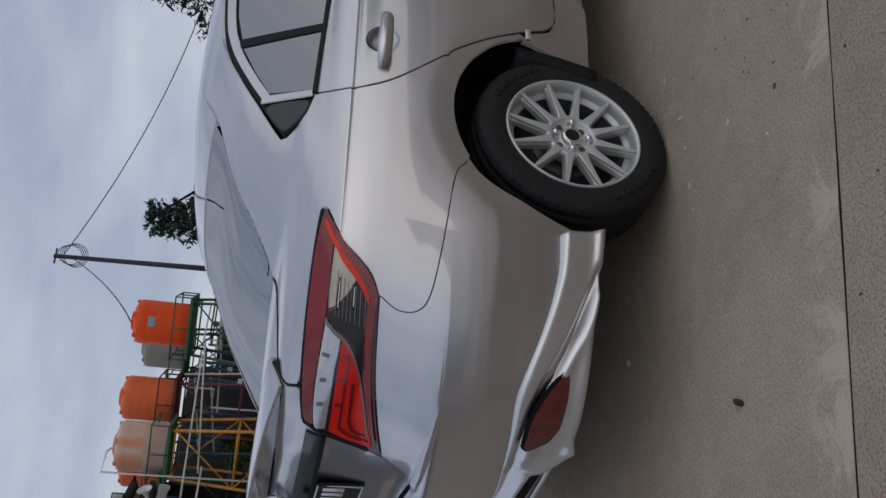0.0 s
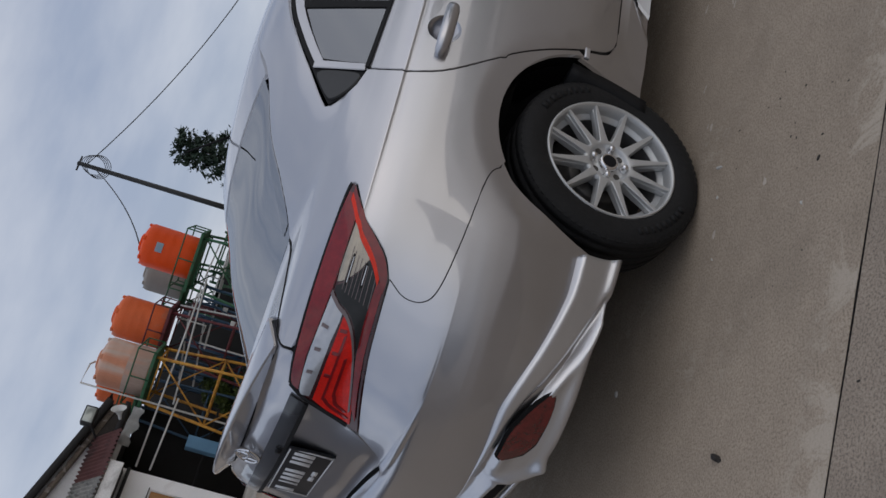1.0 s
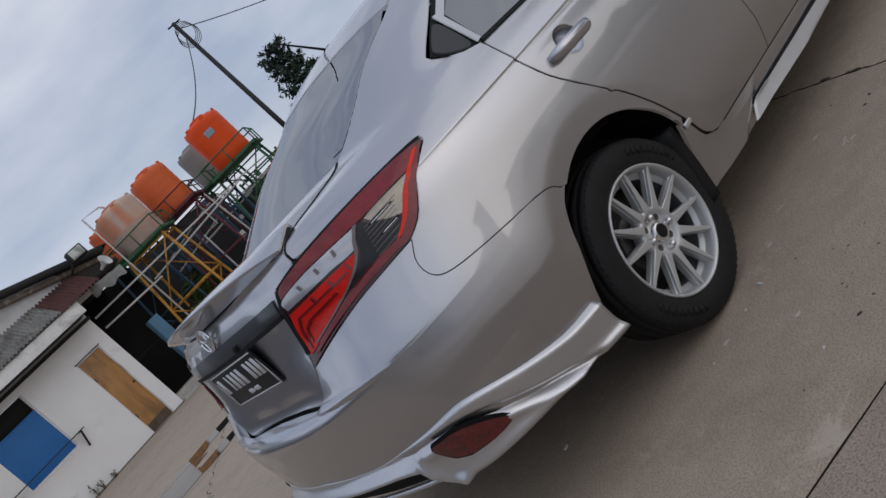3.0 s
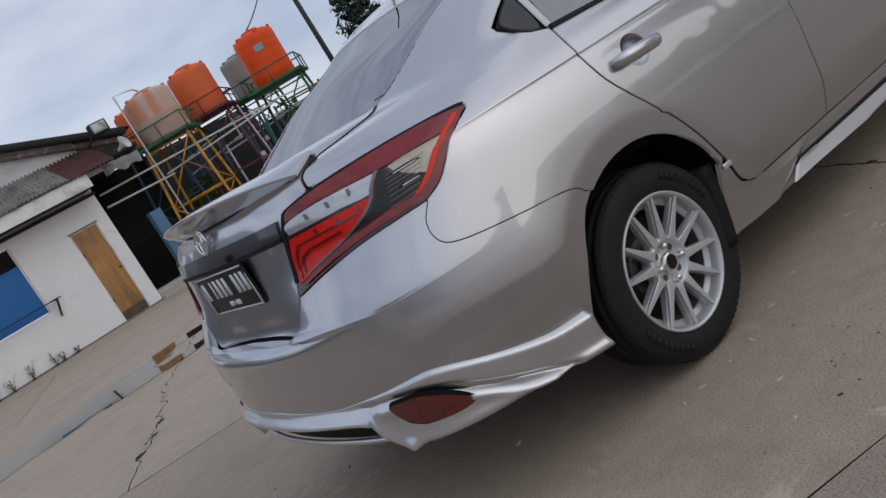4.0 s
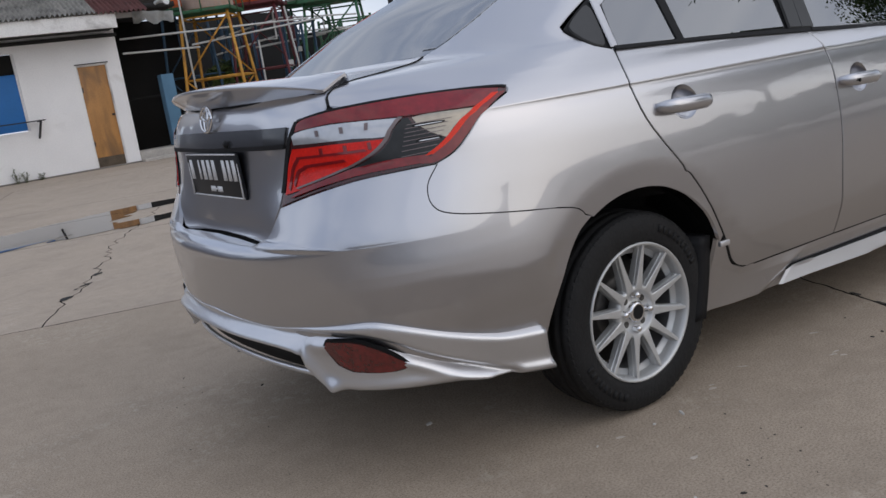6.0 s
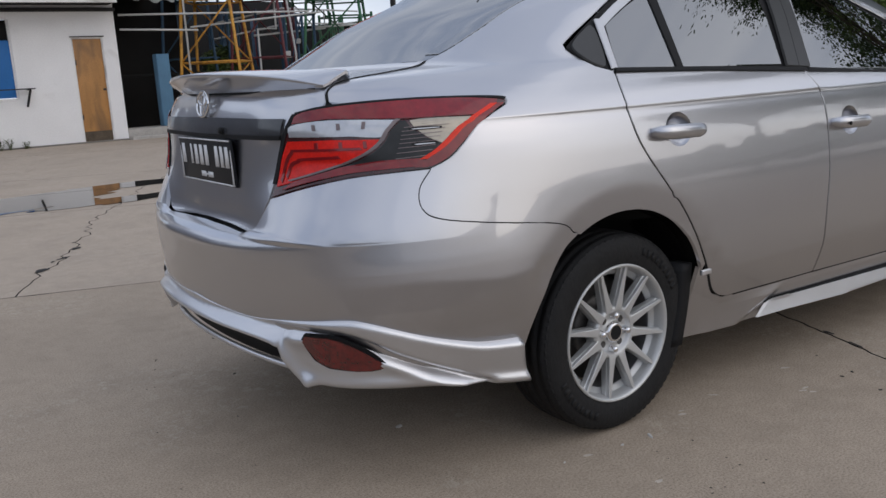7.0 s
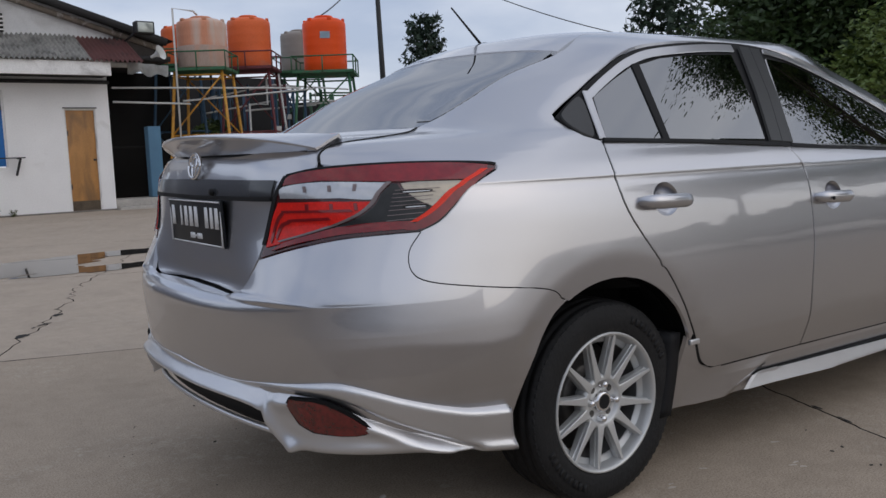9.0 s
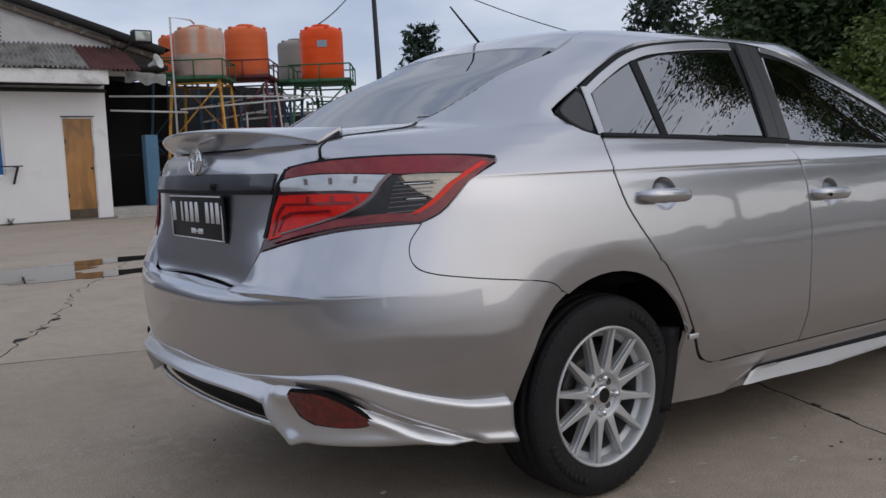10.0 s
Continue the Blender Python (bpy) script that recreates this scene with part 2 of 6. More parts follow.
FLANK_Z = np.array((.20, .28, .37, .47, .57, .66, .75, .83, .90, .96))
FLANK_W = np.array((.81, .826, .8475, .8600, .8620, .8600, .8535, .8455, .8355, .819))


def smooth_through(x, y):
    """The second derivatives of a natural cubic through points."""
    n, h = len(x), np.diff(x)
    m, r = np.eye(n), np.zeros(n)
    for k in range(1, n - 1):
        m[k, k - 1:k + 2] = h[k - 1], 2 * (h[k - 1] + h[k]), h[k]
        r[k] = 6 * ((y[k + 1] - y[k]) / h[k] - (y[k] - y[k - 1]) / h[k - 1])
    return np.linalg.solve(m, r)


FLANK_M = smooth_through(FLANK_Z, FLANK_W)


def flank_width(z):
    """The half width of the flank over the height, as one smooth sweep."""
    z = np.clip(z, FLANK_Z[0], FLANK_Z[-1])
    k = np.clip(np.searchsorted(FLANK_Z, z) - 1, 0, len(FLANK_Z) - 2)
    h = FLANK_Z[k + 1] - FLANK_Z[k]
    a, b = (FLANK_Z[k + 1] - z) / h, (z - FLANK_Z[k]) / h
    return a * FLANK_W[k] + b * FLANK_W[k + 1] + ((a ** 3 - a) * FLANK_M[k] + (b ** 3 - b) * FLANK_M[k + 1]) * h * h / 6


def ease(z, lo, hi):
    t = np.clip((z - lo) / (hi - lo), 0, 1)
    return t * t * (3 - 2 * t)


def raw(s, v):
    """Points of the body: s counts columns, v rows. Negative s is the far side."""
    s, v = np.asarray(s, float), np.asarray(v, float)
    far, s = np.where(s < 0, -1.0, 1.0), np.abs(s)
    i = np.clip(np.floor(s), 0, len(COL_Y) - 2).astype(int)
    j = np.clip(np.floor(v), 0, len(ROW_Z) - 2).astype(int)
    ws, wv = weights(s - i), weights(v - j)
    height = sum(wv[..., a] * BODY_PAD[j + a, 8, 2] for a in range(4))
    base = sum(wv[..., a] * BODY_PAD[j + a, 1, 0] for a in range(4))
    # below the lamps the corner and the flank follow smooth sweeps over the height
    low = 1 - ease(height, .87, .95)
    tail = np.where(height < .60, base, -.984)
    turn = .5 * np.clip((height - .676) / .19, 0, 1) + .5 * ease(height, .676, .866)
    broad = ease(height, .60, .88)
    wide = flank_width(height)
    out = 0
    for b in range(4):
        col = sum(wv[..., a, None] * BODY_PAD[j + a, i + b] for a in range(4))
        n = i + b - 1
        for c, q in ((3, turn), (4, .7 * turn + .3 * broad), (5, broad), (6, broad)):
            sweep = (1 - q) * (tail + COL_IN["B"][c]) + q * (-.889 + COL_IN["T"][c])
            col[..., 0] = np.where(n == c, col[..., 0] * (1 - low) + sweep * low, col[..., 0])
        across = -np.array((COL_Y[1], *COL_Y, COL_Y[-2]))[i + b] * wide
        col[..., 1] = np.where((n >= 3) & (n <= 12), col[..., 1] * (1 - low) + across * low, col[..., 1])
        out = out + ws[..., b, None] * col
    out = out.copy()
    x, y, z = out[..., 0], out[..., 1], out[..., 2]
    side = np.clip((-y - .6) / .15, 0, 1)
    fade = lambda q: q * q * (3 - 2 * q)
    for wx in (0.0, 2.55):
        r = np.hypot(x - wx, z - .30)
        # the arch's flare: a band that turns in towards the lip
        low = np.where(x < wx, np.clip((z - .50) / .10, 0, 1), 1)
        d = np.clip(.456 - r, 0, .09)
        y += side * low * .15 * np.where(d < .036, d * d / .072, d - .018)
    y -= side * .0048 * np.where(z > .958, np.clip(1 - (z - .958) / .07, 0, 1), np.clip(1 - (.958 - z) / .018, 0, 1) ** 2)
    crease = np.interp(x, (-.95, -.67, -.45, -.36, -.32), (.57, .574, .553, .562, .595))
    rise = np.clip(.76 - z, 0, 1)
    rise = np.where(rise < .12, rise ** 2 / .24, rise - .06)
    fall = (.70 - crease) * (z - .43) / (crease - .43)
    swell = .5 * (rise + fall - np.sqrt((rise - fall) ** 2 + .012 ** 2))
    y -= np.clip((-y - .45) / .25, 0, 1) * .085 * np.clip(swell, 0, .2) * fade(np.clip((-.18 - x) / .26, 0, 1))
    # below the crease, low on the bumper and lower still on the doors, the flank turns in
    edge = np.interp(x, (-.95, -.67, -.45, -.36, -.32, .33, .45), (.57, .574, .553, .562, .595, .55, .43))
    deep = np.interp(x, (.33, .45), (.20, .14))
    turned = np.clip((edge + .008 - z) / deep, 0, 1)
    y += side * .020 * np.where(turned < .1, turned ** 2 / .2, turned - .05)
    y *= far
    return out


def body(s, v, off=0.0):
    """Points and normals, lifted by off along the normal."""
    s, v = np.asarray(s, float), np.asarray(v, float)
    e = 2e-3
    ds, dv = raw(s + e, v) - raw(s - e, v), raw(s, v + e) - raw(s, v - e)
    n = np.cross(ds, dv)
    n /= np.linalg.norm(n, axis=-1, keepdims=True) + 1e-12
    return raw(s, v) + n * np.asarray(off)[..., None], n


_vs = np.linspace(0, len(ROW_Z) - 1, 2001)
_zs = raw(np.full(2001, 8.0), _vs)[:, 2]


def sv_side(x, z, side=1):
    """The place on the near flank at x and height z."""
    v = float(np.interp(z, _zs, _vs))
    ss = np.linspace(2.0, 11.5, 1500)
    return side * float(np.interp(x, raw(ss, np.full(1500, v))[:, 0], ss)), v


from mathutils.geometry import delaunay_2d_cdt


def rounded(outline, times=2):
    """Cuts the corners of a closed outline."""
    pts = [tuple(p) for p in outline]
    for _ in range(times):
        out = []
        for a, b in zip(pts, pts[1:] + pts[:1]):
            out += [(a[0] * .8 + b[0] * .2, a[1] * .8 + b[1] * .2), (a[0] * .2 + b[0] * .8, a[1] * .2 + b[1] * .8)]
        pts = out
    return pts


def curve(points, steps=5):
    """An open curve through points."""
    p = np.array(points, float)
    p = np.concatenate([2 * p[:1] - p[1:2], p, 2 * p[-1:] - p[-2:-1]])
    w = weights(np.arange(steps) / steps)
    out = [w @ p[i:i + 4] for i in range(len(p) - 3)]
    return [tuple(q) for q in np.concatenate(out + [p[-2:-1]])]


def refine(ring, grid):
    """Puts points between the corners of a closed outline, no farther apart than the grid."""
    out = []
    for a, b in zip(ring, ring[1:] + ring[:1]):
        n = max(1, math.ceil(max(abs(b[0] - a[0]) / grid[0], abs(b[1] - a[1]) / grid[1])))
        out += [(a[0] + (b[0] - a[0]) * k / n, a[1] + (b[1] - a[1]) * k / n) for k in range(n)]
    return out


def within(points, ring):
    """Which points lie inside a closed outline."""
    x, y = points[:, 0], points[:, 1]
    inside = np.zeros(len(points), bool)
    for (x0, y0), (x1, y1) in zip(ring, ring[1:] + ring[:1]):
        if y0 != y1:
            inside ^= ((y0 > y) != (y1 > y)) & (x < (x1 - x0) * (y - y0) / (y1 - y0) + x0)
    return inside


def panel(name, outline, mat, parent, off=0.0, thick=0.014, grid=(0.16, 0.28), flip=False, label="", lift=None, holes=(), sheet=False):
    """A sheet of the body within an outline of (column, row) places, with its edges turned in. flip: the far side's twin."""
    sign = -1 if flip else 1
    rings = [refine([(sign * s, v) for s, v in ring], grid) for ring in (outline, *holes)]
    flat, edges = [p for ring in rings for p in ring], []
    for ring in rings:
        n0 = sum(len(r) for r in rings[:rings.index(ring)])
        edges += [(n0 + k, n0 + (k + 1) % len(ring)) for k in range(len(ring))]
    lo, hi = np.min(flat, 0), np.max(flat, 0)
    gs, gv = np.meshgrid(np.arange(lo[0] + grid[0] / 2, hi[0], grid[0]), np.arange(lo[1] + grid[1] / 2, hi[1], grid[1]))
    inner = np.stack([gs.ravel(), gv.ravel()], 1)
    keep = within(inner, rings[0])
    for ring in rings[1:]:
        keep &= ~within(inner, ring)
    inner = inner[keep]
    if len(inner):
        edge_pts = np.array(flat)
        d = np.min(np.abs((inner[:, None] - edge_pts[None]) / np.array(grid)).max(2), 1)
        inner = inner[d > .35]
    all_pts = [Vector(p) for p in flat] + [Vector(p) for p in inner]
    co, _, tris, _, _, _ = delaunay_2d_cdt(all_pts, edges, [], 0, 1e-6)
    co = np.array([tuple(c) for c in co])
    mids = np.array([co[list(t)].mean(0) for t in tris])
    ok = within(mids, rings[0])
    for ring in rings[1:]:
        ok &= ~within(mids, ring)
    tris = [t for t, good in zip(tris, ok) if good]
    used = sorted({i for t in tris for i in t})
    at = {i: k for k, i in enumerate(used)}
    bm = bmesh.new()
    made = [bm.verts.new((*co[i], 0)) for i in used]
    for t in tris:
        bm.faces.new([made[at[i]] for i in t])
    bm.verts.ensure_lookup_table()
    bm.verts.index_update()
    sv = np.array([(v.co.x, v.co.y) for v in bm.verts])
    lifted = off + (lift(sv[:, 0], sv[:, 1]) if lift else 0)
    p, n = body(sv[:, 0], sv[:, 1], lifted)
    if lift:
        e = 4e-3
        ps = [body(sv[:, 0] + a, sv[:, 1] + b, off + lift(sv[:, 0] + a, sv[:, 1] + b))[0] for a, b in ((e, 0), (-e, 0), (0, e), (0, -e))]
        n2 = np.cross(ps[0] - ps[1], ps[2] - ps[3])
        n = n2 / (np.linalg.norm(n2, axis=1, keepdims=True) + 1e-12)
    if sheet:
        q = body(sv[:, 0], sv[:, 1])[0]
        far = np.where(sv[:, 0] < 0, -1, 1)
        w, dx, dz = glass_plane(q[:, 0], q[:, 2])
        n = np.stack([-dx, -far.astype(float), -dz], 1)
        n /= np.linalg.norm(n, axis=1, keepdims=True)
        p = np.stack([q[:, 0], -far * w, q[:, 2]], 1) + n * off
    n = n * np.where((n * (p - np.array((1.2, 0, .6)))).sum(1, keepdims=True) < 0, -1, 1)
    for v, q in zip(bm.verts, p):
        v.co = q
    normals = [tuple(q) for q in n]
    bm.normal_update()
    for f in bm.faces:
        if f.normal.dot(Vector(normals[f.verts[0].index])) < 0:
            f.normal_flip()
    edges = [e for e in bm.edges if e.is_boundary]
    made = bmesh.ops.extrude_edge_only(bm, edges=edges)["geom"]
    fresh = [g for g in made if isinstance(g, bmesh.types.BMVert)]
    bm.verts.index_update()
    for v in fresh:
        i = min(e.other_vert(v).index for e in v.link_edges)
        normals.append(normals[i])
        v.co -= Vector(normals[i]) * thick
    ob = part(name, bm, mat, parent, label)
    if len(normals) == len(ob.data.vertices):
        ob.data.normals_split_custom_set_from_vertices(normals)
    return ob


def glass_fit():
    """The side windows lie on one smooth sheet: half width over x and height."""
    x, z = np.meshgrid(np.linspace(-.02, 1.9, 40), np.linspace(1.03, 1.36, 14))
    keep = z < np.interp(x, (-.07, .2, .5, .83, 1.14, 1.43, 1.8, 1.97), (1.134, 1.27, 1.37, 1.39, 1.38, 1.30, 1.17, 1.08))
    x, z = x[keep], z[keep]
    w = np.array([-raw(*(np.array([q]) for q in sv_side(a, b)))[0, 1] for a, b in zip(x, z)])
    u = z - 1.2
    return np.linalg.lstsq(np.stack([x ** 0, x, x ** 2, x ** 3, u, u * u, u * x, u * x * x], 1), w, rcond=None)[0]


GLASS_FIT = glass_fit()


def glass_plane(x, z):
    c, u = GLASS_FIT, z - 1.2
    w = c[0] + c[1] * x + c[2] * x ** 2 + c[3] * x ** 3 + c[4] * u + c[5] * u * u + c[6] * u * x + c[7] * u * x * x
    return w, c[1] + 2 * c[2] * x + 3 * c[3] * x ** 2 + c[6] * u + 2 * c[7] * u * x, c[4] + 2 * c[5] * u + c[6] * x + c[7] * x * x


def arc(cx, cz, r, a0, a1, n=14):
    return [(cx + r * math.cos(radians(a0 + (a1 - a0) * k / n)), cz + r * math.sin(radians(a0 + (a1 - a0) * k / n))) for k in range(n + 1)]


def dense(points, step=.03):
    out = []
    for a, b in zip(points, points[1:] + points[:1]):
        n = max(1, int(math.hypot(b[0] - a[0], b[1] - a[1]) / step))
        out += [(a[0] + (b[0] - a[0]) * k / n, a[1] + (b[1] - a[1]) * k / n) for k in range(n)]
    return out


def flank(points):
    return [sv_side(x, z) for x, z in points]


def plate_of(points, step=.03):
    """A closed outline on the flank, given in x and height."""
    return flank(dense(points, step))


def both(points):
    """An outline that is the same on both sides, from its near half, listed from the middle to the middle."""
    return list(points) + [(-s, v) for s, v in reversed(points) if abs(s) > 1e-6]


# ---- the car ----
car = thing("car", (0, 0, 0), "silver sedan with a sprayed body kit parked on concrete", "car")
SEAM_REAR = curve([(.055, 1.058), (.036, .965), (.066, .855), (.163, .726), (.242, .632), (.316, .520), (.364, .435), (.399, .366), (.432, .336), (.475, .3235)], 4)
SEAM_MID = curve([(.925, 1.016), (.971, .940), (.989, .820), (.990, .680), (.974, .520), (.972, .316)], 4)
SEAM_BUMPER = curve([(-.199, .632), (-.258, .669), (-.468, .70), (-.598, .724), (-.638, .752), (-.636, .80), (-.602, .846)], 4)
LAMP_LOW = curve([(1.90, 8.43), (2.40, 8.76), (3.04, 9.10), (3.56, 9.22), (4.00, 9.27)], 3)
LAMP_SIDE = curve([(4.00, 9.27), (4.27, 9.75), (4.56, 10.95), (4.69, 12.0)], 3)
LAMP_TOP = curve([(4.70, 12.1), (4.58, 12.38), (4.10, 12.57), (3.48, 12.66), (2.84, 12.48), (2.36, 12.09)], 3)
LAMP_REAR = curve([(2.36, 12.09), (2.18, 10.95), (2.02, 9.63), (1.90, 8.43)], 3)
LID_SEAM = curve([(2.86, 12.52), (2.82, 13.6), (2.78, 14.8), (2.68, 16.2), (2.56, 17.4)], 3)
PANE_EDGE = curve([(2.56, 17.55), (2.86, 18.87), (3.08, 20.10), (3.34, 21.1), (3.34, 22.3)], 3)
WINDOW_TOP = curve([(-.07, 1.134), (.0, 1.172), (.08, 1.212), (.207, 1.276), (.352, 1.338), (.51, 1.373), (.833, 1.398), (1.142, 1.383), (1.43, 1.308), (1.80, 1.176), (1.97, 1.08), (2.05, .985)], 5)
G = 0.018


def inward(points, ds=0.0, dv=0.0):
    return [(s + ds, v + dv) for s, v in points]


def rocker_lift(s, v):
    """A fairing behind the wheel that ends in a slanting ridge, and a rolled upper edge under the doors."""
    a = np.abs(s)
    d = a - (7.074 + .231 * (v - .374))
    fair = np.where(d < 0, np.clip(1 + d / .42, 0, 1) ** 1.5, np.clip(1 - d / .10, 0, 1) ** 2 * (1 + 2 * np.clip(d / .10, 0, 1))) * np.clip((1.42 - v) / .3, 0, 1)
    roll = np.clip((v - np.interp(a, (6.85, 9.0), (1.52, 1.2)) + .22) / .22, 0, 1) ** 2
    return .010 * fair - .004 * roll * np.clip((a - 6.8) / .3, 0, 1)


def car_side(flip):
    k = dict(flip=flip)
    arch = flank(arc(-.006, .302, .368, 21, 118))
    # quarter panel with the rear pillar and the rail over the doors
    quarter = flank(inward(SEAM_REAR[:24], -.0085)) + arch + flank(inward(SEAM_BUMPER[1:], .001, .0015)) + inward(LAMP_SIDE[1:], .03, -.02) + inward(LAMP_TOP[:-4], .0, .1) + inward(LID_SEAM[1:], .020) + inward(PANE_EDGE, .02) \
        + [(3.5, 22.9), (5.0, 22.95), (7.0, 22.95), (9.0, 22.9), (11.4, 22.6), (11.7, 21.0), (11.8, 18.9), (11.8, 16.4)] + flank(dense(inward(WINDOW_TOP[::-1], 0, .004) + [(-.050, 1.098), (-.012, 1.070), (.04, 1.055)], .03)[:-1])
    panel("quarter_panel", quarter, PAINT, car, grid=(.05, .09) if not flip else (.08, .13), **k)
    # doors
    sill = [(.470, .3235), (.62, .322), (.95, .317)]
    rear = plate_of(SEAM_REAR + sill[1:-1] + inward(SEAM_MID[::-1], -.0085) + [(.80, 1.022), (.4, 1.042)])
    door = panel("rear_door", rear, PAINT, car, grid=(.08, .13), holes=[cup_ring(.108, .874)], **k)
    front = plate_of(inward(SEAM_MID, .001) + [(1.3, .308), (1.85, .295), (1.93, .45), (1.97, .7), (1.98, .9), (1.98, .975), (1.5, .985)])
    fdoor = panel("front_door", front, PAINT, car, holes=[cup_ring(1.006, .834)], **k)
    fender = plate_of([(1.984, .975), (1.984, .9), (1.974, .7), (1.934, .45), (1.87, .295), (1.87, .22), (2.14, .22)] + arc(2.55, .30, .365, 170, 12) + [(2.95, .45), (3.1, .66), (3.12, .80), (2.9, .93), (2.6, .97)])
    panel("front_fender", fender, PAINT, car, **k)
    rocker = plate_of([(.325, .445), (.340, .434)] + inward(SEAM_REAR[25:], -.0085, -.005) + [(.95, .309), (1.86, .287), (1.86, .20), (.9, .20), (.287, .206), (.313, .33)])
    panel("rocker_panel", rocker, PAINT, car, off=-.002, grid=(.028, .06), lift=rocker_lift, **k)
    # windows in their black surround
    g = dict(flip=flip, sheet=True)
    belt = [(2.02, .972), (1.5, .982), (.9, 1.018), (.45, 1.043), (.05, 1.056), (-.012, 1.074), (-.05, 1.102)]
    panel("window_surround", plate_of([(x, z - .002) for x, z in WINDOW_TOP] + belt, .008), BLACK, car, off=-.006, **g)
    panel("pillar_trim", plate_of(rounded([(-.058, 1.130), (-.02, 1.155), (.072, 1.200), (.034, 1.066), (-.006, 1.076), (-.044, 1.104)], 2), .008), SATIN, car, off=.001, **g)
    panel("window_frame", plate_of([(.080, 1.204), (.106, 1.204), (.064, 1.062), (.043, 1.062)], .008), PAINT, door, off=.004, thick=.005, **g)
    top = [(x, z - .017) for x, z in WINDOW_TOP]
    cut = lambda x0, x1: [p for p in top if x0 <= p[0] <= x1]
    over = cut(.085, .925)
    panel("window_frame", plate_of(over + [(x, z - .024) for x, z in reversed(over)], .008), PAINT, door, off=.004, thick=.005, **g)
    over = cut(1.06, 2.02)
    panel("window_frame", plate_of(over + [(x - .006, z - .015) for x, z in reversed(over)], .008), PAINT, fdoor, off=.004, thick=.005, **g)
    panel("pillar_trim", plate_of([(.935, 1.376), (.992, 1.374), (.955, 1.2), (.896, 1.032), (.836, 1.036), (.89, 1.2)], .008), FILM, door, off=.008, thick=.010, **g)
    panel("pillar_trim", plate_of([(.997, 1.374), (1.052, 1.370), (1.014, 1.2), (.962, 1.028), (.901, 1.032), (.960, 1.2)], .008), FILM, fdoor, off=.007, thick=.010, **g)
    panel("window_pane", plate_of([(.117, 1.189), (.225, 1.240), (.340, 1.288), (.305, 1.058), (.073, 1.062)], .008), TINT, door, off=.0, label="tinted quarter glass", **g)
    panel("window_pane", plate_of([(.379, 1.295), (.489, 1.320), (.66, 1.338), (.872, 1.346), (.855, 1.2), (.816, 1.044), (.332, 1.058)], .008), TINT, door, off=.0, label="tinted door glass", **g)
    panel("window_pane", plate_of([(1.076, 1.338), (1.2, 1.326), (1.36, 1.283), (1.5, 1.232), (1.67, 1.166), (1.92, 1.044), (1.92, .986), (1.5, .993), (.974, 1.023), (1.027, 1.2)], .008), TINT, fdoor, off=.0, label="tinted door glass", **g)
    panel("window_bar", plate_of([(.341, 1.294), (.377, 1.302), (.333, 1.052), (.304, 1.054)], .008), BLACK, door, off=.004, thick=.01, **g)
    panel("belt_moulding", plate_of([(.050, 1.050), (.45, 1.037), (.938, 1.013), (.938, 1.026), (.45, 1.048), (.050, 1.060)], .008), BLACK, door, off=.007, **g)
    panel("belt_moulding", plate_of([(.945, 1.012), (1.5, .979), (1.97, .970), (1.97, .981), (1.5, .990), (.945, 1.025)], .008), BLACK, fdoor, off=.007, **g)
    # black strips and a bead laid in the seams stand in for shade between the panels
    line = np.array(flank(SEAM_BUMPER[1:])) * (-1 if flip else 1, 1)
    part("bumper_seal", tube([tuple(q) for q in body(line[:, 0], line[:, 1], np.full(len(line), -.0010))[0]], .0018, 6), VOID, car)
    for line in (SEAM_REAR, SEAM_MID):
        strip = [(x - .0085, z) for x, z in line] + [(x + .0015, z) for x, z in reversed(line)]
        panel("door_seal", plate_of(strip), VOID, door, off=-.004, thick=.006, grid=(.03, .1), **k)
    panel("door_seal", plate_of([(.455, .3275), (.95, .3185), (1.86, .2965), (1.86, .2865), (.95, .3075), (.455, .3145)]), VOID, car, off=-.004, thick=.006, **k)
    side = -1 if not flip else 1
    for owner, x, z in ((door, .108, .874), (fdoor, 1.006, .834)):
        door_handle(owner, x, z, side)
    tail_lamp(flip)
    # the lip along the sill
    panel("skirt_groove", plate_of([(.705, .250), (.73, .262), (1.86, .239), (1.86, .215), (.75, .245)]), BLACK, car, off=.004, thick=.01, **k)
    lip = plate_of([(.652, .219), (.714, .253), (.75, .2575), (1.0, .251), (1.86, .231), (1.86, .170), (1.2, .200), (.80, .216)])
    panel("side_skirt", lip, KIT, car, off=.012, thick=.015, label="sprayed silver side skirt", lift=lambda s, v: .026 * np.clip((.8 - v) / .8, 0, 1), **k)


def cup_ring(x, z):
    return [sv_side(x + .118 + .056 * math.cos(2 * math.pi * i / 28), z + .004 + .050 * math.sin(2 * math.pi * i / 28)) for i in range(28)]


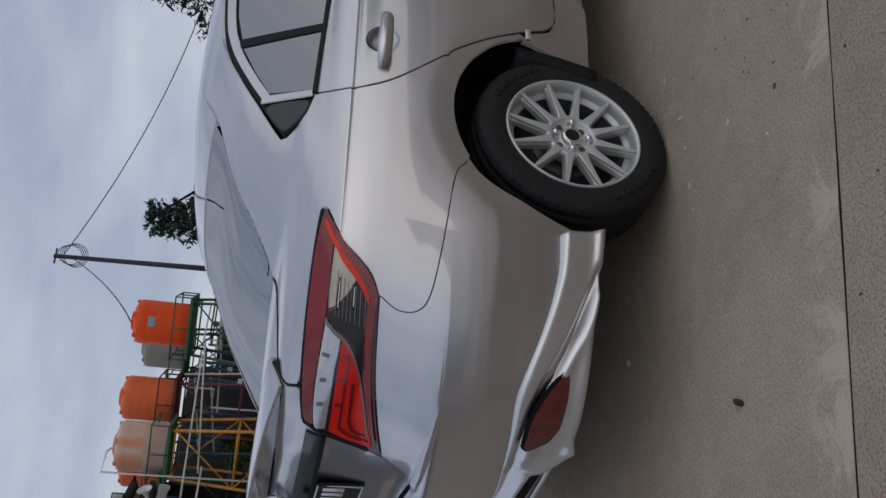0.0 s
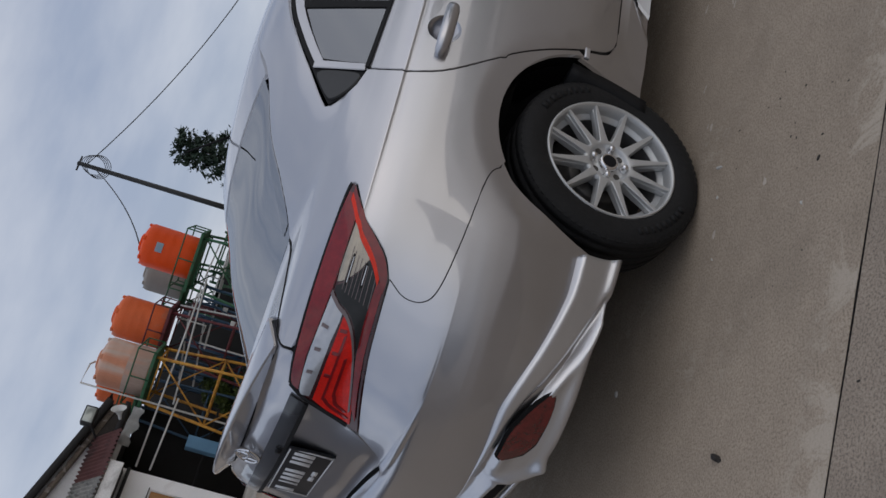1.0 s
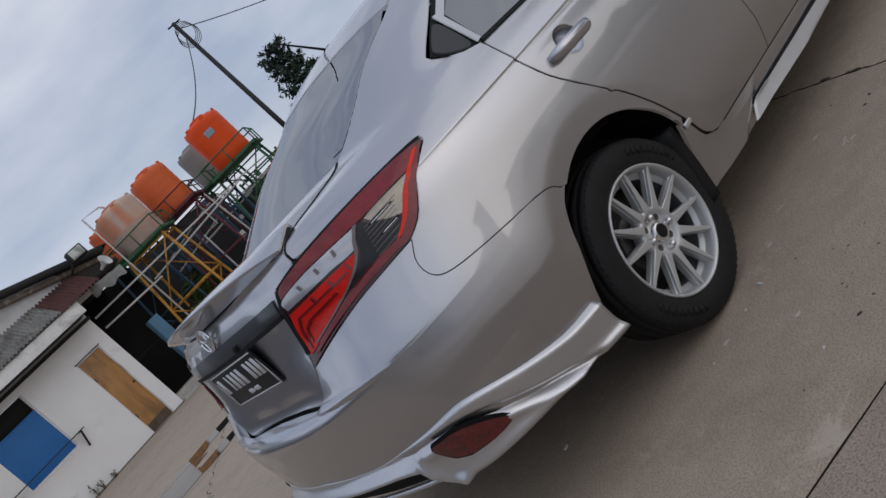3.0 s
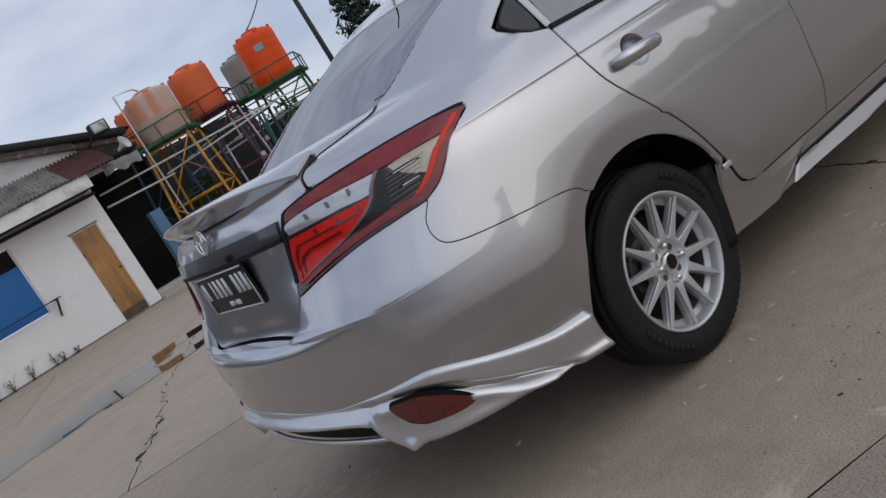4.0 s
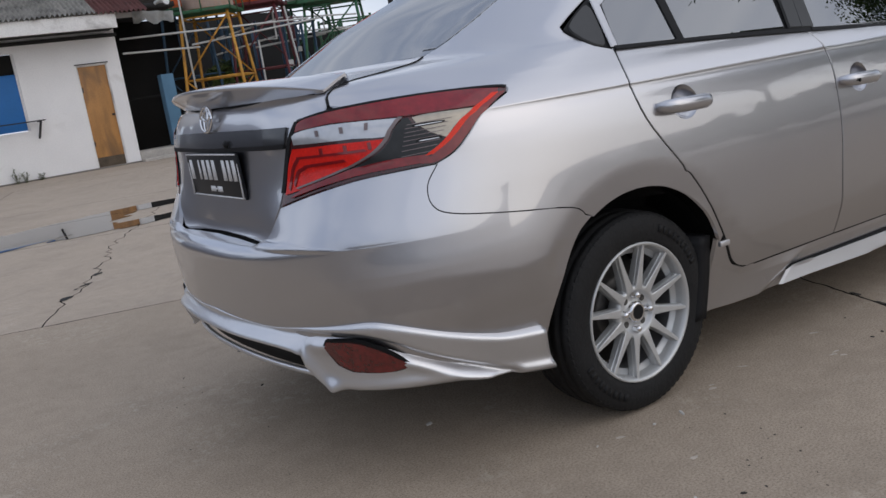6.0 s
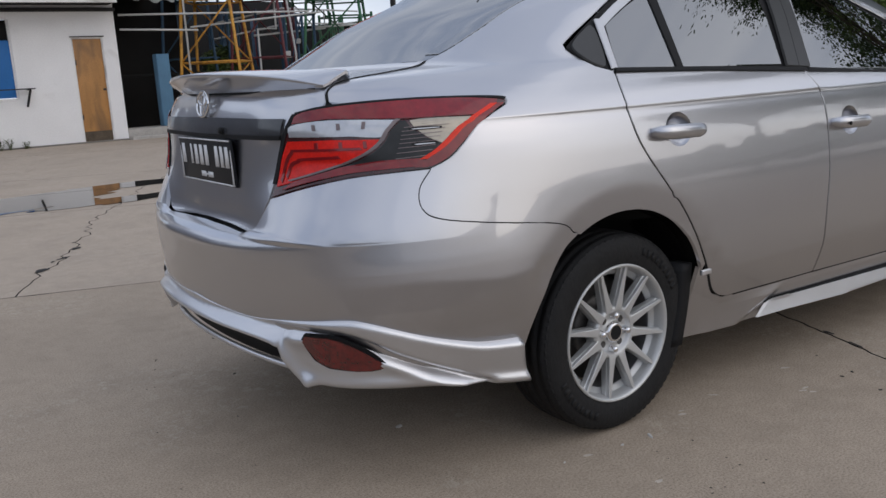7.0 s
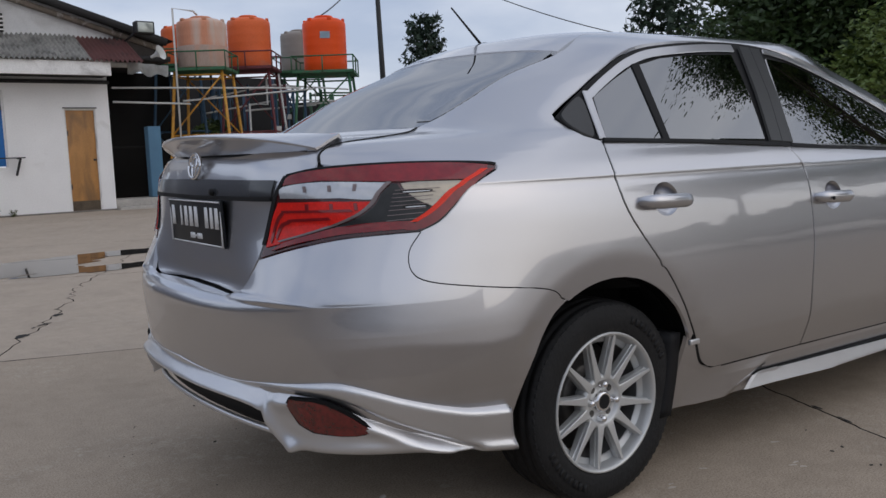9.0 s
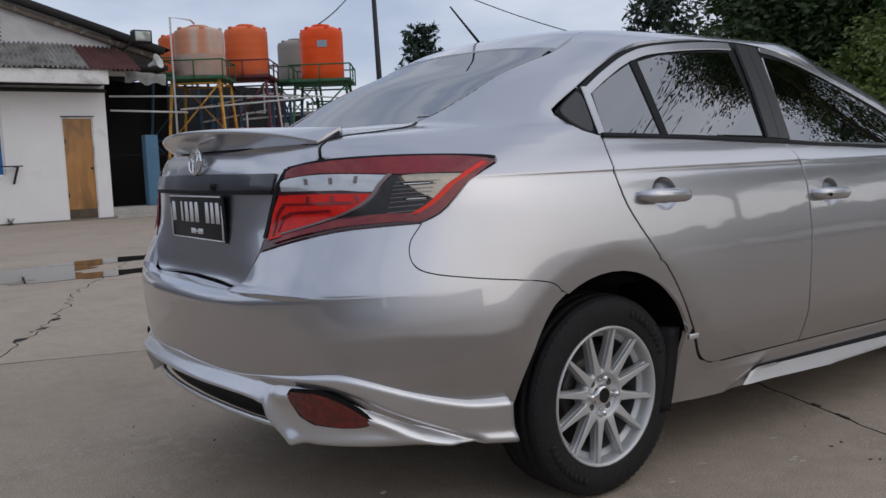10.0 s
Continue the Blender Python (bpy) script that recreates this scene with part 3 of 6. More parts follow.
def door_handle(owner, x, z, side):
    """A pull bar over an oval hollow."""
    cup = bmesh.new()
    outer, rings = cup_ring(x, z), []
    mid = np.mean(outer, 0)
    for q, deep in ((1.0, 0), (.94, -.006), (.75, -.016), (.4, -.021), (.02, -.022)):
        sv = (np.array(outer) - mid) * q + mid
        p, _ = body(sv[:, 0], sv[:, 1], np.full(len(sv), deep))
        rings.append([cup.verts.new((c[0], c[1] if side < 0 else -c[1], c[2])) for c in p])
    for a, b in zip(rings, rings[1:]):
        for i in range(len(outer)):
            j = (i + 1) % len(outer)
            cup.faces.new((a[i], a[j], b[j], b[i]))
    bmesh.ops.recalc_face_normals(cup, faces=cup.faces)
    part("handle_cup", cup, PAINT, owner)
    p, _ = body(np.array([sv_side(x + .11, z)[0]]), np.array([sv_side(x, z)[1]]))
    y0 = p[0][1]
    pts = [(x + .0, y0 + .005), (x + .012, y0 - .018), (x + .05, y0 - .03), (x + .11, y0 - .034), (x + .17, y0 - .030), (x + .205, y0 - .018), (x + .218, y0 + .005)]
    bm = bmesh.new()
    rings = []
    for i, (px, py) in enumerate(pts):
        h = (.010, .018, .021, .021, .021, .017, .010)[i]
        d = .011
        rings.append([bm.verts.new((px, (py + dy * d) * (1 if side < 0 else -1), z + .004 - .008 * i / 6 + dz * h)) for dy, dz in ((-1, -.6), (-1.25, 0), (-1, .6), (-.4, 1), (.6, .9), (.9, 0), (.6, -.9), (-.4, -1))])
    for a, b in zip(rings, rings[1:]):
        for j in range(8):
            bm.faces.new((a[j], a[(j + 1) % 8], b[(j + 1) % 8], b[j]))
    bm.faces.new(rings[0])
    bm.faces.new(rings[-1])
    bmesh.ops.recalc_face_normals(bm, faces=bm.faces)
    handle = part("handle", bm, PAINT, owner, "silver pull handle")
    if x > .5 and side < 0:
        lock = part("lock", lathe([(0, .003), (.006, .003), (.007, 0)], 12), BLACK, owner)
        lock.matrix_local = pose(x + .045, y0 - .0445, z - .002, 90, 0, 0)


def tail_lamp(flip):
    k = dict(flip=flip, grid=(.12, .2))
    lamp = panel("tail_light", LAMP_LOW + LAMP_SIDE[1:] + LAMP_TOP[1:] + LAMP_REAR[1:-1], LAMP_BASE, car, off=.002, thick=.05, label="red and clear tail light in a black surround", **k)
    panel("lens", curve([(2.31, 11.45), (2.42, 12.04), (2.85, 12.38), (3.52, 12.55), (4.14, 12.46), (4.56, 12.24)], 4) + curve([(4.62, 11.82), (4.53, 11.46), (4.08, 11.44), (3.66, 11.46), (2.85, 11.70)], 4), RED_DARK, lamp, off=.007, thick=.004, label="dark red upper lens", **k)
    panel("lens", curve([(2.24, 10.70), (2.29, 11.32), (2.85, 11.60), (3.62, 11.38)], 4) + curve([(3.57, 10.85), (3.47, 10.57), (3.09, 10.68)], 4), CLEAR_LENS, lamp, off=.006, thick=.004, label="clear white lens", **k)
    low = curve([(2.00, 8.76), (2.07, 9.67), (2.20, 10.48)], 4) + curve([(2.85, 10.52), (3.45, 10.46)], 4) + curve([(3.37, 10.10), (3.20, 9.78), (2.90, 9.46), (2.57, 9.18), (2.25, 8.90)], 4)
    panel("lens", low, RED, lamp, off=.006, thick=.004, label="ribbed red lens", **k)
    # nested angular channels
    for step, reach in ((0, 3.20), (1, 2.92)):
        inner = [(2.075 + .085 * step, 8.98 + .14 * step), (2.14 + .085 * step, 9.62 - .08 * step), (2.245 + .085 * step, 10.02 - .34 * step), (2.33 + .085 * step, 10.10 - .34 * step), (reach, 10.13 - .30 * step)]
        rib = curve(inner, 4)
        panel("channel", rib + [(a + .030, b - .10) for a, b in reversed(rib)], RED_DARK, lamp, off=.0085, thick=.003, **k)
    for s in (2.62, 2.95, 3.25):
        panel("divider", [(s, 11.02), (s + .04, 11.02), (s + .04, 11.36), (s, 11.36)], SWOOSH, lamp, off=.009, thick=.003, **k)
        panel("divider", [(s, 10.08), (s + .04, 10.08), (s + .04, 10.40), (s, 10.40)], RED_DARK, lamp, off=.009, thick=.003, **k)
    panel("lens", curve([(3.77, 11.30), (3.95, 11.36), (4.51, 11.30)], 4) + curve([(4.37, 10.55), (4.21, 9.95)], 3) + [(4.00, 10.40)], AMBER_LENS, lamp, off=.006, thick=.004, label="clear indicator lens", **k)
    panel("lens", curve([(3.73, 11.28), (3.97, 10.42), (4.19, 9.93)], 3) + [(4.11, 9.72), (3.91, 9.46)] + curve([(3.45, 9.40), (3.05, 9.30), (2.67, 9.10)], 3) + curve([(2.69, 9.20), (3.00, 9.46), (3.31, 9.82), (3.49, 10.25), (3.59, 10.80), (3.67, 11.30)], 3), SMOKE, lamp, off=.0075, thick=.004, label="dark smoked lens", **k)
    swoosh = [(3.66, 11.36), (3.57, 10.80), (3.47, 10.30), (3.30, 9.88), (3.00, 9.52), (2.65, 9.22), (2.25, 8.94)]
    panel("trim_line", curve(swoosh, 4) + curve([(a - .05, b + .03) for a, b in reversed(swoosh)], 4), SWOOSH, lamp, off=.010, thick=.004, **k)
    for s, v, w in ((3.80, 10.78, .36), (3.80, 10.06, .28)):
        panel("reflector_bar", rounded([(s, v), (s + w, v + .03), (s + w, v + .17), (s, v + .17)], 1), BLACK, lamp, off=.009, thick=.003, **k)
        panel("reflector_bar", rounded([(s + .03, v + .04), (s + w - .03, v + .06), (s + w - .03, v + .10), (s + .03, v + .09)], 1), CLEAR_LENS, lamp, off=.011, thick=.002, **k)
    for i in range(8):
        v = 9.62 + .19 * i
        a, b = 3.60 + .02 * i, 3.98 + .036 * i
        panel("rib", [(a, v), (b, v + .06), (b, v + .085), (a, v + .025)], SWOOSH, lamp, off=.0085, thick=.002, **k)
    inner = [(4.52, 11.95), (4.47, 11.45), (4.30, 10.7), (4.07, 9.95), (3.86, 9.56)]
    panel("lens", curve([(3.80, 9.30), (4.00, 9.32), (4.265, 9.80), (4.58, 11.00), (4.675, 11.95)], 4) + curve([(a + .085, b) for a, b in inner], 4), RED_DARK, lamp, off=.0092, thick=.006, label="dark red edge lens", **k)
    panel("light_guide", curve([(a + .085, b) for a, b in reversed(inner)], 4) + curve(inner, 4), RED_EDGE, lamp, off=.010, thick=.006, label="bright red edge strip", **k)
    panel("lens", curve([(2.12, 8.66), (2.57, 8.95), (3.05, 9.20), (3.45, 9.29), (3.91, 9.34)], 4) + curve([(3.90, 9.60), (3.45, 9.60), (3.05, 9.47), (2.70, 9.23), (2.30, 8.93)], 4), RED_DARK, lamp, off=.0086, thick=.004, **k)
    # black strips stand in for the dark gap along the lamp's upper and inner edges
    panel("seal", [(a, b + .085) for a, b in LAMP_TOP[2:]] + [(a, b - .04) for a, b in reversed(LAMP_TOP[2:])], BLACK, lamp, off=.0045, thick=.006, label="black strip standing in for the gap at the lamp's edge", **k)
    panel("seal", [(a - .042, b) for a, b in LAMP_REAR[:-1]] + [(a + .022, b) for a, b in reversed(LAMP_REAR[:-1])], BLACK, lamp, off=.0045, thick=.006, label="black strip standing in for the gap at the lamp's edge", **k)


LAMP_BASE = material("lamp_body", (0.055, 0.006, 0.007), 0.2, 0.0, 0.2, 20, coat=0.6)
for flip in (False, True):
    car_side(flip)

# roof, rear glass, screen, bonnet
panel("roof", both([(0, 21.72), (1.54, 21.62), (2.6, 21.42), (3.28, 21.22), (3.30, 22.0), (3.46, 22.97), (13.98, 22.97), (13.98, 25.9), (0, 25.9)]), PAINT, car, grid=(.2, .25))
roof_cap = bmesh.new()
rim_pts, _ = body(np.linspace(-13.9, 13.9, 56), np.full(56, 25.9))
roof_cap.faces.new([roof_cap.verts.new(p) for p in rim_pts])
part("roof_crown", roof_cap, PAINT, car)
pane = inward([p for p in PANE_EDGE if p[1] < 21.0], -.03)
panel("rear_window", both([(0, 17.5)] + pane + [(3.2, 21.2), (2.6, 21.36), (1.54, 21.56), (0, 21.66)]), SCREEN, car, off=-.003, label="sloping rear window reflecting the sky")
edge_band = [p for p in pane if p[1] > 17.6]
for flip in (False, True):
    panel("glass_border", edge_band + [(3.2, 21.2), (2.95, 21.24)] + inward(edge_band[::-1], -.26), BORDER, car, off=.0005, thick=.002, flip=flip)
panel("windscreen", [(11.85, 16.9), (11.85, 18.9), (11.76, 21.0), (11.5, 22.7), (13.95, 22.7), (13.95, 16.9)], TINT, car)
panel("windscreen", [(11.85, 16.9), (11.85, 18.9), (11.76, 21.0), (11.5, 22.7), (13.95, 22.7), (13.95, 16.9)], TINT, car, flip=True)
for flip in (False, True):
    panel("bonnet", [(10.6, 11.0), (11.2, 11.05), (12, 11.24), (13.999, 11.32), (13.999, 16.5), (11.1, 16.3), (10.3, 15.5), (10.0, 12.6)], PAINT, car, flip=flip)
    panel("front_bumper", flank([(2.94, .40), (2.96, .45), (3.11, .66)]) + [(11.0, 10.8), (12, 11.2), (13.98, 11.3), (13.98, 0.5), (11.4, 0.4)], PAINT, car, flip=flip)
# trunk lid with its dark strip
lid = both([(0, 7.12), (.68, 7.04), (1.22, 6.92), (1.45, 6.86), (1.55, 7.05), (1.84, 8.38)] + inward(LAMP_REAR[::-1][1:], -.045) + [(2.55, 12.38), (2.78, 12.56)] + inward(LID_SEAM[1:], -.030) + [(1.9, 17.42), (0, 17.42)])
trunk = panel("trunk_lid", lid, PAINT, car)
panel("trim_strip", both([(0, 10.75), (2.08, 10.8), (2.16, 11.78), (0, 11.88)]), GARNISH, trunk, off=.006, label="dark glossy strip over the plate")
panel("strip_edge", both([(0, 10.52), (2.06, 10.54), (2.08, 10.8), (0, 10.75)]), BLACK, trunk, off=.008)
for flip in (False, True):
    # a black strip and bead stand in for the dark gap beside the lid
    panel("lid_gap", [(a - .045, b) for a, b in LID_SEAM] + [(a + .035, b) for a, b in reversed(LID_SEAM)], VOID, car, off=-.006, thick=.004, grid=(.03, .2), flip=flip)
    line = np.array(LID_SEAM[1:])
    part("lid_seal", tube([tuple(q) for q in body(line[:, 0] * (-1 if flip else 1), line[:, 1], np.full(len(line), .0002))[0]], .0027, 6), VOID, car)
# bumper
bump = both([(0, 6.85), (.68, 6.72), (1.30, 6.50), (1.565, 6.62), (1.872, 8.36)] + inward(LAMP_LOW[1:], 0, -.06) + flank(inward(SEAM_BUMPER[::-1][1:], -.001, -.0015)) + flank(curve([(-.185, .632), (-.241, .594), (-.284, .533), (-.315, .462), (-.344, .377), (-.366, .27)], 4)) + [(4.6, 1.35), (3.5, 1.5), (2.5, 1.6), (2.1, 2.45), (0, 2.45)])


def corner_lift(s, v):
    """Under the lamps the bumper's corner stands proud of the lid and breaks into a ridge."""
    a = np.abs(s)
    return .013 * ease(a, 1.35, 1.6) * (1 - ease(a, 2.1, 3.0)) * ease(8.5 - v, 0, 1.7) * ease(v, 5.6, 6.6)


bumper = panel("rear_bumper", bump, PAINT, car, grid=(.06, .06), lift=corner_lift)


SKIRT_TOP = [(0, 2.88), (.96, 2.82), (1.62, 2.82), (2.36, 2.94), (3.02, 3.06), (3.36, 2.97), (3.94, 2.58), (4.38, 2.31), (4.62, 2.19), (5.04, 2.1)]
SKIRT_LOW = [(4.97, .66), (4.62, .95), (4.2, 1.2), (3.5, 1.34), (3.1, 1.46), (2.56, 1.50), (2.36, 1.61), (2.2, 2.05), (2.04, 2.48), (.8, 2.54), (0, 2.54)]


def near_line(s, v, points):
    """How far places lie from a line drawn on the body, in metres."""
    line = np.array(curve(points, 40)) * (.20, .09)
    at = np.stack([s * .20, v * .09], -1)
    return np.sqrt(((at[..., None, :] - line) ** 2).sum(-1).min(-1))


BAR = [(-.3, 2.60), (.9, 2.59), (1.6, 2.59), (2.0, 2.50), (2.2, 2.16), (2.34, 1.78), (2.46, 1.52)]
GROOVE = [(-.3, 2.76), (.9, 2.74), (1.6, 2.74), (2.3, 2.75), (2.75, 2.74), (3.15, 2.60), (3.55, 2.22), (4.05, 1.66), (4.5, 1.14)]
BLADE = [(2.35, 2.60), (2.8, 2.62), (3.15, 2.45), (3.5, 2.05), (3.85, 1.62), (4.25, 1.25)]
SILL = [(2.5, 1.62), (3.0, 1.56), (3.6, 1.50), (4.1, 1.34), (4.6, 1.12), (5.0, .88)]


def skirt_lift(s, v, top):
    """The added lip: a ledge, a groove that sweeps down to the wheel, a bar across the tail, a blade over the reflector."""
    a = np.abs(s)
    roll = np.sin(np.clip((top - v) / .12, 0, 1) * math.pi / 2)
    bump = lambda line, wide, high: high * np.exp(-(near_line(a, v, line) / wide) ** 2)
    hollow = np.exp(-(((a - 2.98) / .50) ** 2 + ((v - 2.3) / .34) ** 2) ** 3)
    return .008 + .008 * roll + bump(BAR, .019, .022) - bump(GROOVE, .011, .021) + bump(BLADE, .014, .008) + bump(SILL, .018, .014) - .010 * hollow + .012 * np.clip((a - 3.9) / .8, 0, 1)


def skirt_mesh():
    """The lip as a net of rows from its top edge to its lower edge, turned in along its rim."""
    edge, foot = np.array(curve(SKIRT_TOP, 6)), np.array(curve(SKIRT_LOW, 4))[::-1]
    q = np.linspace(-1, 1, 261)[None, :]
    u = np.linspace(0, 1, 30)[:, None]
    s = q * (4.96 - .05 * u)
    top = np.interp(np.abs(s), edge[:, 0], edge[:, 1])
    low = np.interp(np.abs(s), foot[:, 0], foot[:, 1])
    v = top + (low - top) * u
    p, n = body(s, v)
    p = p + n * skirt_lift(s, v, top)[..., None]
    d = np.cross(np.gradient(p, axis=1), np.gradient(p, axis=0))
    d /= np.linalg.norm(d, axis=-1, keepdims=True) + 1e-12
    d *= np.where((d * n).sum(-1, keepdims=True) < 0, -1, 1)
    r, c = s.shape
    rim = [(0, j) for j in range(c)] + [(i, c - 1) for i in range(1, r)] + [(r - 1, j) for j in range(c - 2, -1, -1)] + [(i, 0) for i in range(r - 2, 0, -1)]
    verts = [tuple(x) for x in p.reshape(-1, 3)] + [tuple(p[k] - n[k] * .035) for k in rim]
    faces = [(i * c + j, i * c + j + 1, (i + 1) * c + j + 1, (i + 1) * c + j) for i in range(r - 1) for j in range(c - 1)]
    k = len(rim)
    faces += [(rim[i][0] * c + rim[i][1], rim[(i + 1) % k][0] * c + rim[(i + 1) % k][1], r * c + (i + 1) % k, r * c + i) for i in range(k)]
    bm = bmesh.new()
    vs = [bm.verts.new(x) for x in verts]
    for f in faces:
        bm.faces.new([vs[x] for x in f])
    bmesh.ops.recalc_face_normals(bm, faces=bm.faces)
    return bm


skirt = part("bumper_skirt", skirt_mesh(), KIT, bumper, "sprayed silver lower bumper lip")
panel("diffuser", both([(0, 2.56), (.8, 2.55), (2.05, 2.5), (2.3, 1.98), (2.3, 1.6), (.8, 1.70), (0, 1.70)]), BLACK, bumper, off=-.02, grid=(.08, .08), label="black mesh insert")
lip_s = np.linspace(-2.3, 2.3, 60)
lip_v = np.interp(np.abs(lip_s), (0, .8, 1.6, 2.0, 2.3), (1.76, 1.76, 1.72, 1.68, 1.58))
lip_line, _ = body(lip_s, lip_v, np.full(60, .0))
part("lower_lip", tube([tuple(x) for x in lip_line], .009, 8), KIT, bumper)
for flip in (False, True):
    # black border panel stands in for the shadow line of the reflector's recess
    panel("reflector_bezel", rounded([(2.44, 2.74), (2.96, 2.76), (3.30, 2.46), (3.56, 1.98), (3.24, 1.90), (2.66, 2.02)], 1), BLACK, bumper, off=.0185, thick=.01, flip=flip, grid=(.1, .1))
    panel("reflector", rounded([(2.46, 2.70), (2.94, 2.71), (3.26, 2.42), (3.52, 2.00), (3.22, 1.93), (2.70, 2.06)], 1), RED_REFLECTOR, bumper, off=.021, thick=.01, flip=flip, grid=(.1, .1), label="dark red rear reflector")

# boot spoiler: a blade that overhangs the lid, its ends sweeping down and forward into the lid's shoulders
wing = bmesh.new()
rows = []
for i in range(73):
    a = -1 + i / 36
    y, a = .545 * a, abs(a)
    end = a ** 10
    tail, edge = -.922 + .132 * a ** 2 + .022 * a ** 8, 1.111 - .031 * a ** 2 - .017 * a ** 6
    lip = .010 - .004 * a ** 4
    crest, ridge = -.80 + .10 * a ** 2, 1.114 - .019 * a ** 2
    front, seat = -.62 - .075 * a ** 6, 1.088 + .002 * a ** 6
    neck, foot = -.850 + .084 * a ** 2, 1.051 + .004 * a ** 4
    sec = [(front, seat), (front * .5 + crest * .5, ridge * .6 + seat * .4 + .004), (crest, ridge), (crest * .5 + tail * .5, (ridge + edge) * .5 + .004 * (1 - end)), (tail + .012, edge + .0025), (tail + .003, edge + .0005), (tail, edge - lip * .5),
           (tail + .004, edge - lip), (tail * .7 + neck * .3 + .003, (edge - lip) * .74 + foot * .26), (tail * .35 + neck * .65, (edge - lip) * .42 + foot * .58), (neck, foot),
           (neck + .06 + .004 * end, foot - .03 + .062 * end), (front, seat - .04 + .032 * end)]
    rows.append([wing.verts.new((x, y, z)) for x, z in sec])
m = len(rows[0])
foot_line = [tuple(r[10].co + Vector((-.001, 0, -.001))) for r in rows[2:-2]]
for a, b in zip(rows, rows[1:]):
    for j in range(m):
        wing.faces.new((a[j], a[(j + 1) % m], b[(j + 1) % m], b[j]))
wing.faces.new(rows[0])
wing.faces.new(rows[-1])
for a, b in zip(rows, rows[1:]):
    for j in (2, 5, 7, 10):
        wing.edges.get((a[j], b[j])).smooth = False
for row in (rows[0], rows[-1]):
    for j in range(m):
        wing.edges.get((row[j], row[(j + 1) % m])).smooth = False
bmesh.ops.recalc_face_normals(wing, faces=wing.faces)
part("boot_spoiler", wing, PAINT, trunk, "silver boot spoiler")
seam = bmesh.new()
tube_into(seam, foot_line, .002, 6)
part("spoiler_seam", seam, VOID, trunk)

# plate, badge, lens
plate = part("number_plate", box((-.8975, -.215, .792), (-.888, .215, .927), .003, Matrix.Translation((-.89, 0, .86)) @ Matrix.Rotation(radians(-3), 4, "Y") @ Matrix.Translation((.89, 0, -.86))), PLATE, car, "black number plate with white bars")
marks = [(y - w * .14, y - w * .86, .846, .906) for y, w in ((.198, .034), (.118, .016), (.086, .034), (.043, .034), (.0, .034), (-.085, .032), (-.127, .028), (-.163, .034))]
marks += [(.045, .008, .811, .827), (.002, -.006, .816, .822), (-.012, -.05, .811, .827)]
marks += [(.212, -.212, .9205, .9245), (.212, -.212, .7945, .7985), (.212, .208, .795, .924), (-.208, -.212, .795, .924)]
for y0, y1, z0, z1 in marks:
    part("bar", box((-.8995 - (.86 - (z0 + z1) / 2) * -.05, y1, z0), (-.8955 - (.86 - (z0 + z1) / 2) * -.05, y0, z1)), WHITE_MARK, plate)
badge = bmesh.new()
for wide, high in ((.047, .037), (.016, .034), (.034, .014)):
    loop = [(wide * math.cos(a), high * math.sin(a) + (.010 if wide == .034 else 0), 0) for a in np.linspace(0, 2 * math.pi, 37)]
    tube_into(badge, loop, .0052 if wide == .047 else .0040, 8, cap=False)
bmesh.ops.transform(badge, matrix=Matrix.Translation((-.886, 0, 1.025)) @ Matrix(((0, .16, -.987, 0), (-1, 0, 0, 0), (0, .987, .16, 0), (0, 0, 0, 1))), verts=badge.verts)
part("badge", badge, CHROME, trunk, "plain oval chrome badge")
part("camera_lens", lathe([(.0, .008), (.008, .008), (.011, 0)], 14), BLACK, trunk).matrix_local = pose(-.893, -.144, .95, 0, -90, 0)

# mast on the roof
aerial = part("aerial_foot", lathe([(.0, .042), (.014, .040), (.026, .022), (.046, .004), (.048, -.006), (.0, -.006)], 20), BLACK, car, "black roof aerial")
aerial.matrix_local = pose(.235, 0, 1.393, 0, -12, 0)
part("mast", tube([(.225, 0, 1.418), (.085, 0, 1.549)], [.0055, .003], 8), BLACK, aerial).parent = car

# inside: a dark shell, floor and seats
# the shell and floor have the unlit cabin's darkness in their colour
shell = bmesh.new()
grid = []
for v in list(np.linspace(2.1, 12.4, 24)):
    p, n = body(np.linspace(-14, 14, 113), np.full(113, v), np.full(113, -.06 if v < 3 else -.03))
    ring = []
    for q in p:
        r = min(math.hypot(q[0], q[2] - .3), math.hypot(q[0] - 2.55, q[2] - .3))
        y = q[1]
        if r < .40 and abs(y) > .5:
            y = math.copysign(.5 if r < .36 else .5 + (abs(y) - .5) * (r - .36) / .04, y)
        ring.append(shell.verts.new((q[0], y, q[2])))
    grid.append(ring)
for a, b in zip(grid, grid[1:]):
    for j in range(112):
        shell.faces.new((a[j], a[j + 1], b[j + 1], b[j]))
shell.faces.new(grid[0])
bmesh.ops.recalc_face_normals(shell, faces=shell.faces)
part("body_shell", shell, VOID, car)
part("parcel_shelf", box((-.62, -.62, .985), (.2, .62, 1.0)), BLACK, car)
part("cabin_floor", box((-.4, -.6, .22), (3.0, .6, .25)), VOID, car)


